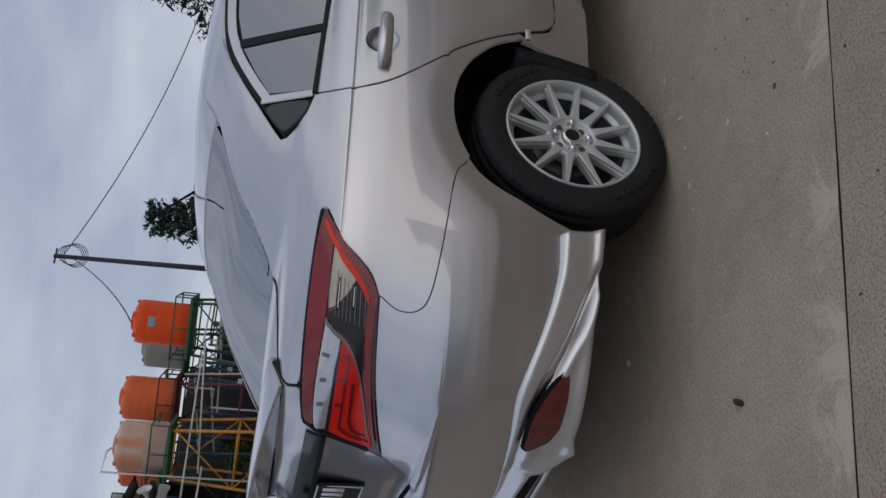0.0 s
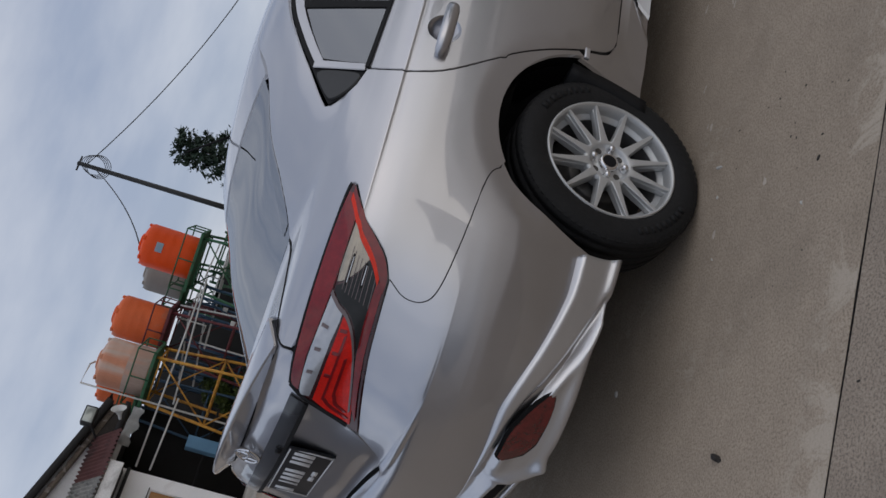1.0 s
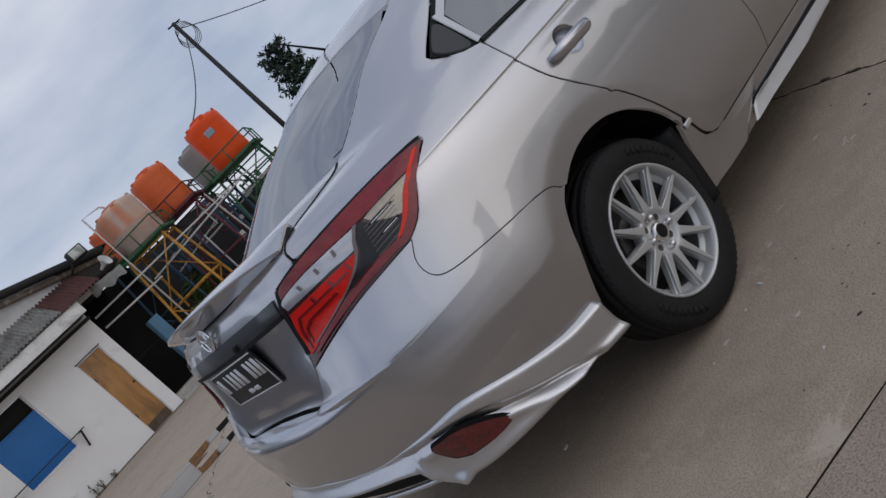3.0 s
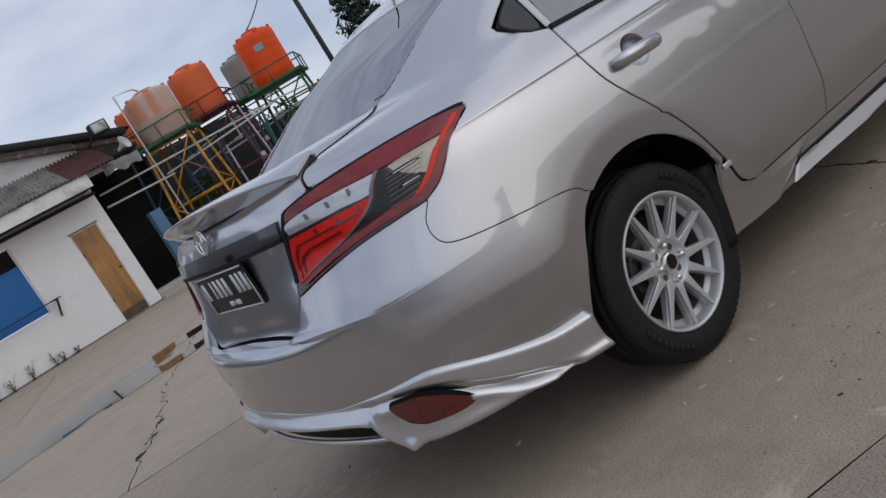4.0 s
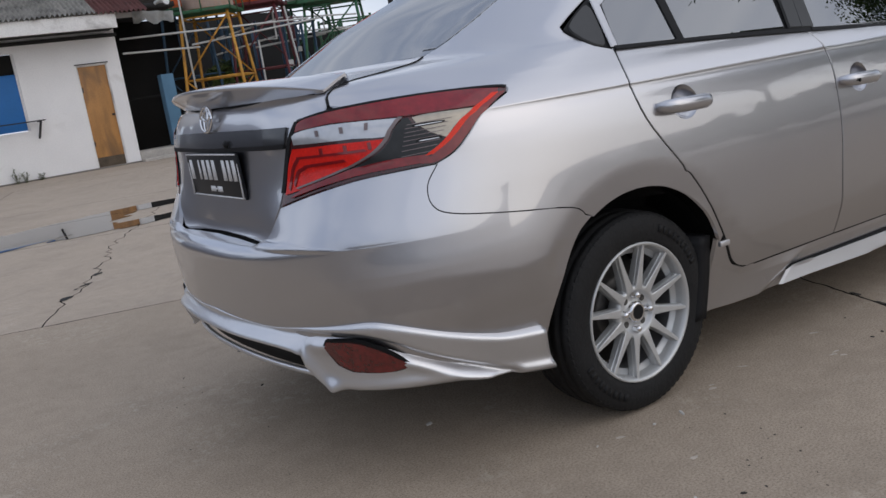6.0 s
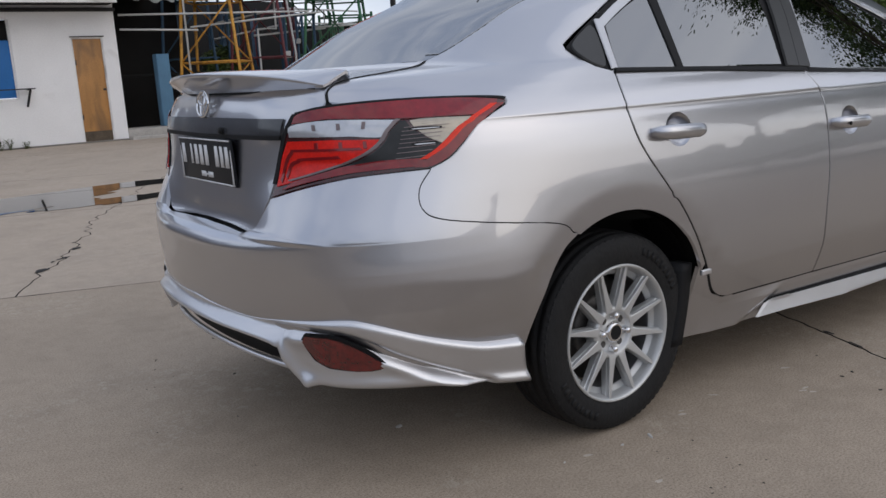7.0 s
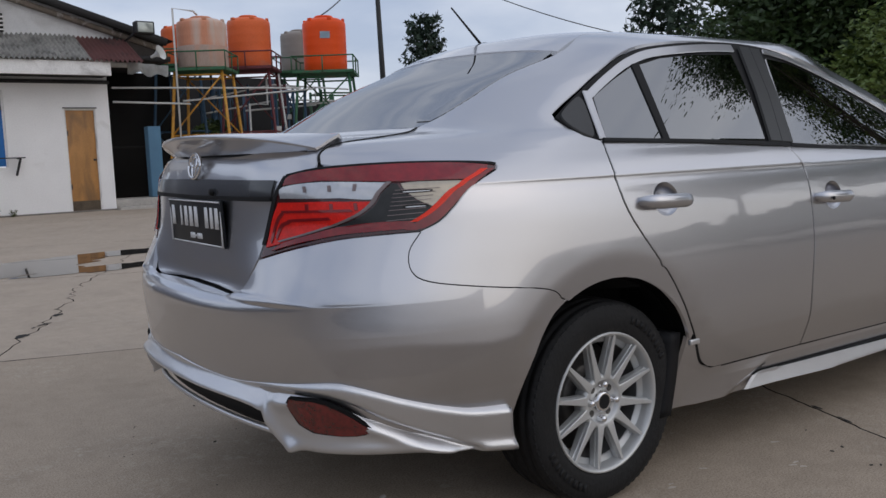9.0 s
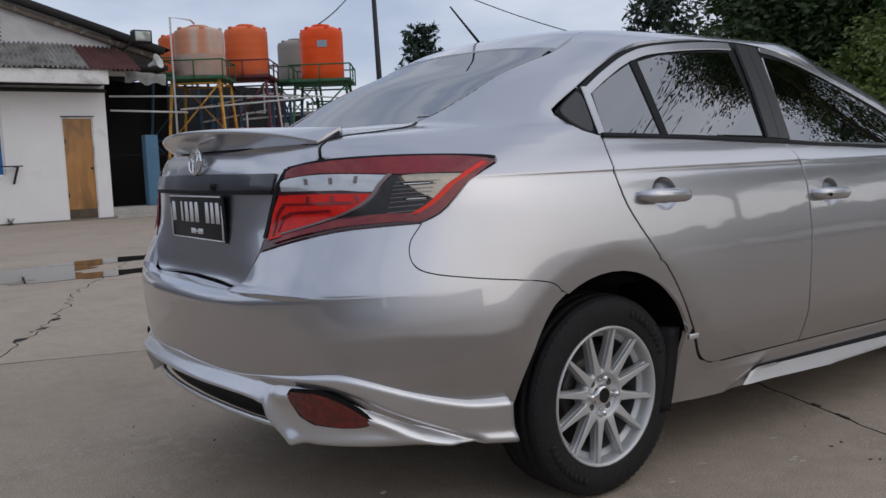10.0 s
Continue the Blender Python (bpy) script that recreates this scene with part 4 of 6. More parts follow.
# wheels
def wheel_parts(parent, m):
    tyre_bm = bmesh.new()
    prof = [(.196, -.070), (.203, -.086), (.216, -.093), (.245, -.0965), (.270, -.0945), (.284, -.088), (.2935, -.078)]
    for y in (-.058, -.020, .020, .058):
        prof += [(.2985 if abs(y) < .05 else .2965, y - .006), (.2905, y - .004), (.2905, y + .004), (.2985 if abs(y) < .05 else .2965, y + .006)]
    prof += [(.2935, .078), (.284, .088), (.270, .0945), (.245, .0965), (.216, .093), (.203, .086), (.196, .070)]
    lathe_into(tyre_bm, prof, 96, "y", True)
    # raised letters ring and shoulder blocks
    for k in range(76):
        a = 2 * math.pi * k / 76
        rot = Matrix.Rotation(a, 4, "Y")
        for s in (-1, 1):
            box_into(tyre_bm, (.272, s * .078 - .010, -.0095), (.2885, s * .078 + .008, .0065), .003, rot)
    bits = random.Random(4)
    for base in (20, 200):
        for k in range(9):
            a = radians(base + k * 5.2)
            w = bits.uniform(.006, .009)
            box_into(tyre_bm, (.240, -.0985, -w), (.262, -.0962, w), 0, Matrix.Rotation(-a, 4, "Y"))
    tyre = part("tyre", tyre_bm, RUBBER, parent, "black rubber tyre with a worn sidewall")
    rim_bm = bmesh.new()
    lathe_into(rim_bm, [(.2075, -.088), (.2065, -.093), (.2015, -.094), (.1965, -.086), (.1925, -.074), (.190, -.058), (.1885, -.055), (.174, -.052), (.172, -.047)], 72, "y")
    rim = part("rim", rim_bm, ALLOY, parent, "silver multi-spoke alloy rim")
    # darker alloy here stands in for shade behind the spokes
    part("barrel", lathe([(.172, -.047), (.170, -.02), (.176, .05), (.200, .075)], 72, "y"), BARREL, parent, "inner barrel, its alloy darkened to stand in for shade")
    n = 12
    # each spoke: a tapering front blade on a broader ledge set back behind it
    spoke = bmesh.new()
    for r, w, y, e, d in ((.067, .0150, -.0735, .0160, .030), (.071, .0152, -.0765, .0165, .034), (.080, .0134, -.0780, .0146, .036), (.110, .0102, -.0800, .0116, .034), (.150, .0076, -.0830, .0092, .032), (.176, .0062, -.0850, .0082, .030), (.1985, .0046, -.0875, .0100, .028)):
        for z, back in ((-w, .0015), (-w * .8, 0), (w * .8, 0), (w, .0015), (w * 1.02, .011), (e, .0135), (e, d), (-e, d), (-e, .0135), (-w * 1.02, .011)):
            spoke.verts.new((r, y + back, z))
    spoke.verts.ensure_lookup_table()
    for i in range(6):
        for j in range(10):
            spoke.faces.new([spoke.verts[q] for q in (i * 10 + j, i * 10 + (j + 1) % 10, i * 10 + 10 + (j + 1) % 10, i * 10 + 10 + j)])
    bmesh.ops.recalc_face_normals(spoke, faces=spoke.faces)
    first = part("spoke", spoke, ALLOY, parent)
    first.data.polygons.foreach_set("use_smooth", [False] * len(first.data.polygons))
    for k in range(n):
        ob = first if k == 0 else new("spoke", first.data)
        ob.parent = parent
        ob.matrix_local = Matrix.Rotation(2 * math.pi * (k + .5) / n, 4, "Y")
    part("hub", lathe([(.0, -.058), (.026, -.060), (.031, -.064), (.034, -.0585), (.057, -.0595), (.0615, -.064), (.065, -.0742), (.071, -.0760), (.079, -.073), (.082, -.060), (.078, -.03)], 48, "y"), ALLOY, parent)
    cap = part("centre_cap", lathe([(0, -.0755), (.020, -.0755), (.0235, -.078), (.028, -.0765), (.0315, -.069), (.032, -.058)], 32, "y"), CHROME, parent, "round chrome centre cap")
    part("cap_face", lathe([(0, -.0772), (.0215, -.0772), (.0222, -.0745)], 28, "y"), BLACK, parent, "black cap face").data.polygons.foreach_set("use_smooth", [False] * 56)
    for k in range(4):
        a = radians(-8 + 90 * k)
        bolt = part("lug_nut", lathe([(0, -.084), (.005, -.0835), (.009, -.081), (.0105, -.075), (.0108, -.065), (.0130, -.063), (.0130, -.056)], 12, "y"), CHROME, parent, "dull steel lug nut")
        bolt.matrix_local = Matrix.Translation((0.051 * math.cos(a), 0, 0.051 * math.sin(a)))
        # a dark ring stands in for shade in the recess round each nut
        part("nut_seat", lathe([(.0130, -.0585), (.0140, -.0607), (.0180, -.0612), (.0190, -.0585)], 16, "y"), SATIN, parent).matrix_local = bolt.matrix_local.copy()
        hole = part("hub_recess", lathe([(0, -.0600), (.0072, -.0602), (.0085, -.0612), (.0105, -.0604)], 16, "y"), DARKMETAL, parent)
        hole.matrix_local = Matrix.Translation((.049 * math.cos(a + .785), 0, .049 * math.sin(a + .785)))
    part("brake_drum", lathe([(0, -.012), (.095, -.012), (.105, -.004), (.108, .03), (.165, .034), (.165, .05), (0, .05)], 40, "y"), DARKMETAL, parent)
    return


def wheel(name, x, y, spin, flip):
    base = new(name)
    base.parent = car
    base.matrix_local = pose(x, y, .2985, 0, spin, 180 if flip else 0)
    return tagged(base, "tyre on a silver alloy wheel")


first_wheel = wheel("wheel", 0, -.715, -4, False)
wheel_parts(first_wheel, None)


def copy_wheel(x, y, spin, flip):
    made = {first_wheel: wheel("wheel", x, y, spin, flip)}
    for o in first_wheel.children_recursive:
        made[o] = o.copy()
        scene.collection.objects.link(made[o])
        made[o].parent = made[o.parent]


copy_wheel(2.55, -.715, 21, False)
copy_wheel(0, .715, 0, True)
copy_wheel(2.55, .715, 40, True)

# arch liners, flap and its clip
for wx in (0, 2.55):
    for side in (-1, 1):
        bm = bmesh.new()
        rings = []
        for k in range(25):
            a = radians((24 if wx == 0 else -10) + (166 if wx == 0 else 200) * k / 24)
            rings.append([bm.verts.new((wx + r * math.cos(a), side * y, .30 + r * math.sin(a))) for r, y in ((.372, .778), (.376, .76), (.378, .72), (.378, .45))])
        for a, b in zip(rings, rings[1:]):
            for j in range(3):
                bm.faces.new((a[j], a[j + 1], b[j + 1], b[j]))
        part("arch_liner", bm, BLACK, car)
for side in (-1, 1):
    bm = bmesh.new()
    pts = curve([(.318, .46), (.30, .33), (.27, .205)], 5)
    rows = [[bm.verts.new((x + dx, side * y, z)) for dx, y in ((-.055, .60), (-.050, .812), (-.006, .818), (-.01, .60))] for x, z in pts]
    for a, b in zip(rows, rows[1:]):
        for j in range(4):
            bm.faces.new((a[j], a[(j + 1) % 4], b[(j + 1) % 4], b[j]))
    bm.faces.new(rows[0])
    bm.faces.new(rows[-1])
    bmesh.ops.recalc_face_normals(bm, faces=bm.faces)
    part("mud_flap", bm, BLACK, car)
    part("arch_clip", box((.298, side * .862 - .006, .428), (.342, side * .862 + .006, .444), .003), KIT, car)


# ---- ground ----
def concrete(name, rgb, pale, dark, grit, bump):
    """Worn concrete: cloudy blotches, grit, pale scuffs, dark pits and a chalky band along the nearest joint."""
    m = material(name, rgb, 0.8, 0, 0.12, 0.9, 0, 14, spec=0.25)
    n, l = m.node_tree.nodes, m.node_tree.links
    b = n["Principled BSDF"]
    at = n.new("ShaderNodeTexCoord").outputs["Object"]
    colour = b.inputs["Base Color"].links[0].from_socket

    def noise(scale, detail, rough=0.6, twist=0.0):
        t = n.new("ShaderNodeTexNoise")
        t.inputs["Scale"].default_value, t.inputs["Detail"].default_value, t.inputs["Roughness"].default_value, t.inputs["Distortion"].default_value = scale, detail, rough, twist
        l.new(at, t.inputs["Vector"])
        return t.outputs["Fac"]

    def span(value, a, b2, lo=0.0, hi=1.0):
        r = n.new("ShaderNodeMapRange")
        r.interpolation_type = "SMOOTHSTEP"
        for key, q in (("From Min", a), ("From Max", b2), ("To Min", lo), ("To Max", hi)):
            r.inputs[key].default_value = q
        l.new(value, r.inputs["Value"])
        return r.outputs["Result"]

    def times(p, q):
        t = n.new("ShaderNodeMath")
        t.operation = "MULTIPLY"
        l.new(p, t.inputs[0])
        l.new(q, t.inputs[1])
        return t.outputs[0]

    def blend(fac, rgb2, kind="MIX"):
        t = n.new("ShaderNodeMix")
        t.data_type, t.blend_type = "RGBA", kind
        l.new(fac, t.inputs["Factor"])
        l.new(colour, t.inputs["A"])
        t.inputs["B"].default_value = (*rgb2, 1)
        return t.outputs["Result"]

    fine, speck = noise(160, 4, 0.75), noise(420, 2)
    colour = blend(span(fine, .35, .55, grit, 0), dark)
    colour = blend(span(fine, .52, .72, 0, grit * .8), pale)
    colour = blend(span(noise(2.3, 7, 0.65, 0.4), .47, .66, 0, .20), dark)
    colour = blend(times(span(noise(1.1, 3), .5, .62), span(noise(24, 6, 0.7, 1.5), .50, .64, 0, .55)), pale)
    colour = blend(span(noise(34, 5, 0.7), .66, .72, 0, .8), (dark[0] * .35, dark[1] * .35, dark[2] * .35))
    across = n.new("ShaderNodeVectorMath")
    across.operation = "DOT_PRODUCT"
    across.inputs[1].default_value = (.335, .942, 0)
    l.new(at, across.inputs[0])
    band = times(span(across.outputs["Value"], -1.51, -1.50), span(across.outputs["Value"], -1.46, -1.34, 1, 0))
    colour = blend(times(band, span(noise(5.5, 6, 0.7, 1.0), .47, .61, 0, .62)), (pale[0] * 1.1, pale[1] * 1.1, pale[2] * 1.1))
    l.new(colour, b.inputs["Base Color"])
    bp = n.new("ShaderNodeBump")
    bp.inputs["Strength"].default_value, bp.inputs["Distance"].default_value = bump, 0.006
    l.new(fine, bp.inputs["Height"])
    l.new(bp.outputs["Normal"], b.inputs["Normal"])
    return m


CONCRETE = concrete("concrete", (0.428, 0.345, 0.262), (0.515, 0.445, 0.36), (0.19, 0.154, 0.117), .75, .45)
PALE_CONCRETE = concrete("pale_concrete", (0.475, 0.390, 0.305), (0.55, 0.475, 0.395), (0.26, 0.210, 0.163), .62, .45)
ROUGH_CONCRETE = concrete("rough_concrete", (0.415, 0.337, 0.263), (0.495, 0.426, 0.35), (0.19, 0.157, 0.126), .95, .7)
JOINT = material("joint_dirt", (0.020, 0.018, 0.016), 0.95, 0, 0.3, 12)
EARTH = material("packed_earth", (0.42, 0.365, 0.30), 0.95, 0, 0.25, 0.4, 0.3, 30)
U = Vector((.942, -.335, 0))
V = Vector((.335, .942, 0))
RAMP = (8.6, 14.6, .12)


def ground_z(x, y):
    n = .335 * x + .942 * y
    t = min(1, max(0, (n - RAMP[0]) / (RAMP[1] - RAMP[0])))
    return RAMP[2] * t * t * (3 - 2 * t) if t < 1 else RAMP[2]


def ground_at(x, y, up=0.0):
    return Vector((x, y, ground_z(x, y) + up))


bm = bmesh.new()
steps = [-900, -300, -100, -40] + [v * 2.0 for v in range(-12, 25)] + [70, 150, 400, 900]
sheet = [[bm.verts.new(ground_at(*(U * a + V * b).xy, -.03)) for a in steps] for b in steps]
for r, q in zip(sheet, sheet[1:]):
    for k in range(len(steps) - 1):
        bm.faces.new((r[k], r[k + 1], q[k + 1], q[k]))
tagged(part("ground", bm, EARTH, None, "open yard of grey-brown packed earth and concrete"), category="ground", kind="structure")
pavement = thing("pavement", (0, 0, 0), "cracked grey-brown concrete slabs with dirty joints", "pavement", kind="structure")

# slab rows by distance along V; cuts across them along U; two of the cuts are wandering cracks
ROWS_V = [-22.93, -19.36, -15.79, -12.22, -8.65, -5.08, -1.51, 2.06, 5.63, 9.20, 12.77, 16.34, 19.91]


def wander(a0, b0, a1, b1, seed, n=26, size=.05, bend=.05):
    r = random.Random(seed)
    pts = []
    for k in range(n + 1):
        t = k / n
        calm = math.sin(math.pi * t) ** .5
        pts.append((a0 + (a1 - a0) * t + calm * r.uniform(-size, size) + calm * bend * math.sin(7 * t + seed), b0 + (b1 - b0) * t))
    return pts


def along(x, y):
    return x * U.x + y * U.y, x * V.x + y * V.y


CRACKS = {}
CRACKS[(6, 0)] = wander(1.362, -1.51, 1.50, 2.06, 3, 90, .006, .004)
a0, b0 = along(-1.10, 2.70)
a1, b1 = along(.293, 6.11)
slope = (a1 - a0) / (b1 - b0)
CRACKS[(7, 0)] = wander(a0 + slope * (2.06 - b0), 2.06, a0 + slope * (5.63 - b0), 5.63, 5, 34, .045)
a2 = a0 + slope * (5.63 - b0)
CRACKS[(8, 0)] = wander(a2, 5.63, a2 + .5, 9.20, 8, 20, .04)


def slab_cuts(row):
    r = random.Random(40 + row)
    lo, hi = ROWS_V[row], ROWS_V[row + 1]
    base = CRACKS.get((row, 0)) or [(.7 * (row % 2), lo), (.7 * (row % 2), hi)]
    at = base[0][0]
    cuts = [base]
    for k in range(1, 6):
        cuts.append([(at + 5.0 * k, lo), (at + 5.0 * k, hi)])
        cuts.insert(0, [(at - 5.0 * k, lo), (at - 5.0 * k, hi)])
    return cuts


def slab(row, left, right, mat):
    gap = .0045
    bm = bmesh.new()
    lo, hi = ROWS_V[row] + (.0014 if row == 6 else .0035), ROWS_V[row + 1] - (.0014 if row == 5 else .0035)
    r = random.Random(row * 97 + int(left[0][0] * 10))
    cut_l, cut_r = [(a + gap, min(max(b, lo), hi)) for a, b in left], [(a - gap, min(max(b, lo), hi)) for a, b in right]

    def worn(a, b, inwards):
        n = 46 if 4 <= row <= 8 else 2
        return [(a[0] + (b[0] - a[0]) * k / n, a[1] + inwards * (r.uniform(0, .003) + (r.random() < .07) * .009)) for k in range(1, n)]

    ring = cut_l + worn(cut_l[-1], cut_r[-1], -1) + cut_r[::-1] + worn(cut_r[0], cut_l[0], 1)
    verts = [bm.verts.new((a, b, 0)) for a, b in ring]
    f = bm.faces.new(verts)
    if row >= 7:
        bmesh.ops.triangulate(bm, faces=[f])
        for k in range(1, 6):
            bmesh.ops.bisect_plane(bm, geom=bm.verts[:] + bm.edges[:] + bm.faces[:], plane_co=(0, lo + (hi - lo) * k / 6, 0), plane_no=(0, 1, 0))
    edge = [e for e in bm.edges if e.is_boundary]
    made = bmesh.ops.extrude_edge_only(bm, edges=edge)["geom"]
    for v in made:
        if isinstance(v, bmesh.types.BMVert):
            v.co.z = -.028
    for v in bm.verts:
        d = v.co.z
        w = U * v.co.x + V * v.co.y
        v.co = ground_at(w.x, w.y, d)
    bmesh.ops.recalc_face_normals(bm, faces=bm.faces)
    bm.normal_update()
    sides = [abs(f.normal.z) < .5 for f in bm.faces]
    ob = part("slab", bm, mat, pavement, smooth=False)
    ob.data.materials.append(JOINT)
    ob.data.polygons.foreach_set("material_index", [int(q) for q in sides])


for row in range(len(ROWS_V) - 1):
    cuts = slab_cuts(row)
    for left, right in zip(cuts, cuts[1:]):
        slab(row, left, right, ROUGH_CONCRETE if row == 5 else PALE_CONCRETE if row >= 7 or row <= 4 else CONCRETE)

# wet patches, oil stains
WATER = material("puddle_water", (0.045, 0.042, 0.038), 0.025, 0, 0.1, 3, 0.0, 30, spec=1.0)


def blot(name, cx, cy, rx, ry, turn, mat, seed, up, label):
    r = random.Random(seed)
    ph = [r.uniform(0, 6.3) for _ in range(4)]
    bm = bmesh.new()
    mid = bm.verts.new(ground_at(cx, cy, up))
    ring = []
    for k in range(120):
        a = 2 * math.pi * k / 120
        q = 1 + .18 * math.sin(2 * a + ph[0]) + .12 * math.sin(3 * a + ph[1]) + .09 * math.sin(5 * a + ph[2]) + .05 * math.sin(9 * a + ph[3]) + .035 * math.sin(17 * a + ph[0] * 3) + .02 * math.sin(23 * a + ph[1] * 5)
        p, t = (rx * q * math.cos(a), ry * q * math.sin(a)), radians(turn)
        ring.append(bm.verts.new(ground_at(cx + p[0] * math.cos(t) - p[1] * math.sin(t), cy + p[0] * math.sin(t) + p[1] * math.cos(t), up)))
    for k in range(120):
        bm.faces.new((mid, ring[k], ring[(k + 1) % 120]))
    bm.normal_update()
    tagged(part(name, bm, mat, None, label), category="puddle", kind="structure")


blot("puddle", -1.05, 7.0, 1.55, .80, 4, WATER, 1, .004, "shallow rain puddle on concrete mirroring the building")
blot("puddle", 1.05, 7.72, 1.15, .26, -2, WATER, 5, .005, "shallow rain puddle on concrete")
blot("puddle", .62, 6.42, .95, .27, 8, WATER, 7, .005, "shallow rain puddle on concrete")

for x, y, a, b, turn in ((-.558, 3.869, .055, .026, 60), (-.702, 3.559, .05, .018, 30), (-.895, 3.235, .075, .028, 55), (-.785, 3.477, .02, .012, 60), (-.517, 4.132, .02, .01, 70), (1.248, -.724, .026, .009, 72), (1.18, -.88, .030, .007, 68), (1.195, -.845, .012, .005, 80)):
    blot("broken_edge", x, y, a, b, turn, JOINT, int(y * 100), .003, "dark chip broken out along a crack in the concrete")

SPLASH = material("dried_cement", (0.52, 0.455, 0.385), 0.9, 0, 0.2, 30)
SPLASHES = ((.794, -.834, .018, .006), (.65, -.993, .012, .006), (.677, -.985, .014, .005), (.662, -1.02, .009, .006), (.217, -.859, .016, .007), (.235, -.84, .008, .005), (.413, -.825, .014, .005), (-.2, -.87, .016, .006), (-.17, -1.1, .014, .006))
for k, (x, y, a, b) in enumerate(SPLASHES):
    blot("cement_splash", x, y, a, b, -35 + 13 * (k % 3), SPLASH, 70 + k, .0006, "pale dried cement splash on the concrete")

# chips and crumbs lying about
CHIP = material("pale_chip", (0.55, 0.53, 0.50), 0.8, 0, 0.1, 20)
CRUMB = material("dark_crumb", (0.035, 0.03, 0.026), 0.9, 0, 0.3, 30)


def crumb(name, x, y, size, turn, mat, label, category, seed):
    r = random.Random(seed)
    bm = bmesh.new()
    lower = [bm.verts.new((size[0] * math.cos(a) * r.uniform(.7, 1), size[1] * math.sin(a) * r.uniform(.7, 1), -.001)) for a in (.2, 1.2, 2.2, 3.3, 4.3, 5.4)]
    upper = [bm.verts.new((v.co.x * .7, v.co.y * .7, size[2] * r.uniform(.6, 1))) for v in lower]
    bm.faces.new(upper)
    for k in range(6):
        bm.faces.new((lower[k], lower[(k + 1) % 6], upper[(k + 1) % 6], upper[k]))
    bmesh.ops.recalc_face_normals(bm, faces=bm.faces)
    ob = thing(name, (x, y, 0), label, category, "bits lying on the concrete", turn=turn)
    part("piece", bm, mat, ob, smooth=False)


for k, (x, y, a, b, turn) in enumerate(((.026, -.897, .024, .007, 60), (-.493, -.337, .018, .012, 20), (-.081, -.887, .008, .003, 10), (-.327, -1.23, .006, .004, 0), (.343, 10.08, .05, .02, 30), (-0.08, -0.89, .007, .003, 20), (-0.33, -1.23, .007, .003, 20), (-0.28, -0.86, .007, .003, 20))):
    crumb("paper_scrap", x, y, (a, b, .004), turn, CHIP, "small white scrap on the concrete", "scrap", 60 + k)
crumb("pebble", -.863, -.877, (.028, .010, .014), 55, CRUMB, "dark elongated pebble on the concrete", "stone", 80)
spots = [(-0.348, -1.528, 9), (-0.654, -1.491, 8), (-0.845, -1.349, 9), (-0.364, -0.528, 5), (0.983, -0.838, 9), (0.916, -1.008, 14), (0.853, -1.009, 12), (0.827, -1.153, 13), (0.85, -1.172, 13), (-0.886, 0.888, 8), (-0.597, 1.018, 11), (0.137, -1.208, 6), (0.089, -1.002, 6), (0.09, -1.0, 7), (0.07, -1.13, 6), (0.06, -1.18, 7), (0.03, -1.18, 5), (0.02, -1.28, 8), (-0.1, -1.21, 7), (-0.12, -1.23, 7), (-0.05, -1.03, 5), (-0.18, -1.32, 8), (-0.24, -1.3, 14), (-0.07, -1.23, 6), (-0.05, -1.37, 5), (-0.09, -1.42, 6), (-0.49, -1.03, 5), (-0.46, -1.22, 6), (-0.5, -1.11, 5), (-0.04, -0.98, 5), (-0.88, 0.9, 8), (-0.92, 0.78, 8), (-0.89, 0.65, 6), (-1.01, 0.58, 7), (-1.05, 0.62, 6), (-0.7, 0.51, 14), (-0.85, 0.1, 7), (-1.1, 0.15, 7), (-0.98, 0.58, 6), (-0.58, 0.6, 6)]
for k, (x, y, s) in enumerate(spots):
    crumb("pebble", x, y, (s * .0008, s * .0004, s * .00025), k * 47, CRUMB, "small dark crumb on the concrete", "stone", 100 + k)

# ---- the white building ----
WALL = material("whitewash", (0.92, 0.91, 0.90), 0.9, 0, 0.06, 1.5, 0.2, 40, stain=(0.58, 0.55, 0.51), stain_scale=1.6, stain_at=(0.64, 0.86))
FASCIA = material("weathered_board", (0.86, 0.85, 0.83), 0.85, 0, 0.15, 3, 0.1, 40, stain=(0.25, 0.23, 0.21), stain_scale=2.0, stain_at=(0.52, 0.8))
SHEET = material("weathered_roof_sheet", (0.50, 0.48, 0.44), 0.85, 0, 0.35, 5, 0.1, 50, stain=(0.15, 0.14, 0.125), stain_scale=3.5, stain_at=(0.45, 0.75))
SHEET_RED = material("red_roof_sheet", (0.23, 0.10, 0.09), 0.8, 0, 0.25, 3, 0.1, 50, stain=(0.12, 0.07, 0.065), stain_scale=2.5)
DARK_ROOF = material("dark_roof_edge", (0.025, 0.024, 0.024), 0.8, 0, 0.2, 3)
PLY = material("plywood_door", (0.46, 0.225, 0.070), 0.5, 0, 0.3, 3, 0.05, 50, stain=(0.22, 0.12, 0.055), stain_scale=2.2, stain_at=(0.45, 0.75), stretch=(2.2, 2.2, .7))
GABLE = material("greyed_whitewash", (0.60, 0.59, 0.58), 0.9, 0, 0.12, 2, 0.15, 40, stain=(0.36, 0.34, 0.32), stain_scale=1.5, stain_at=(0.5, 0.8))
# dark brown that stands in for shade in the open eave
EAVE_SHADE = material("eave_shade", (0.045, 0.038, 0.033), 0.9, 0, 0.4, 4, 0.2, 30)
OLD_BATTEN = material("peeling_batten", (0.20, 0.165, 0.135), 0.9, 0, 0.4, 6, 0.3, 30, stain=(0.48, 0.45, 0.42), stain_scale=7, stain_at=(0.55, 0.7))
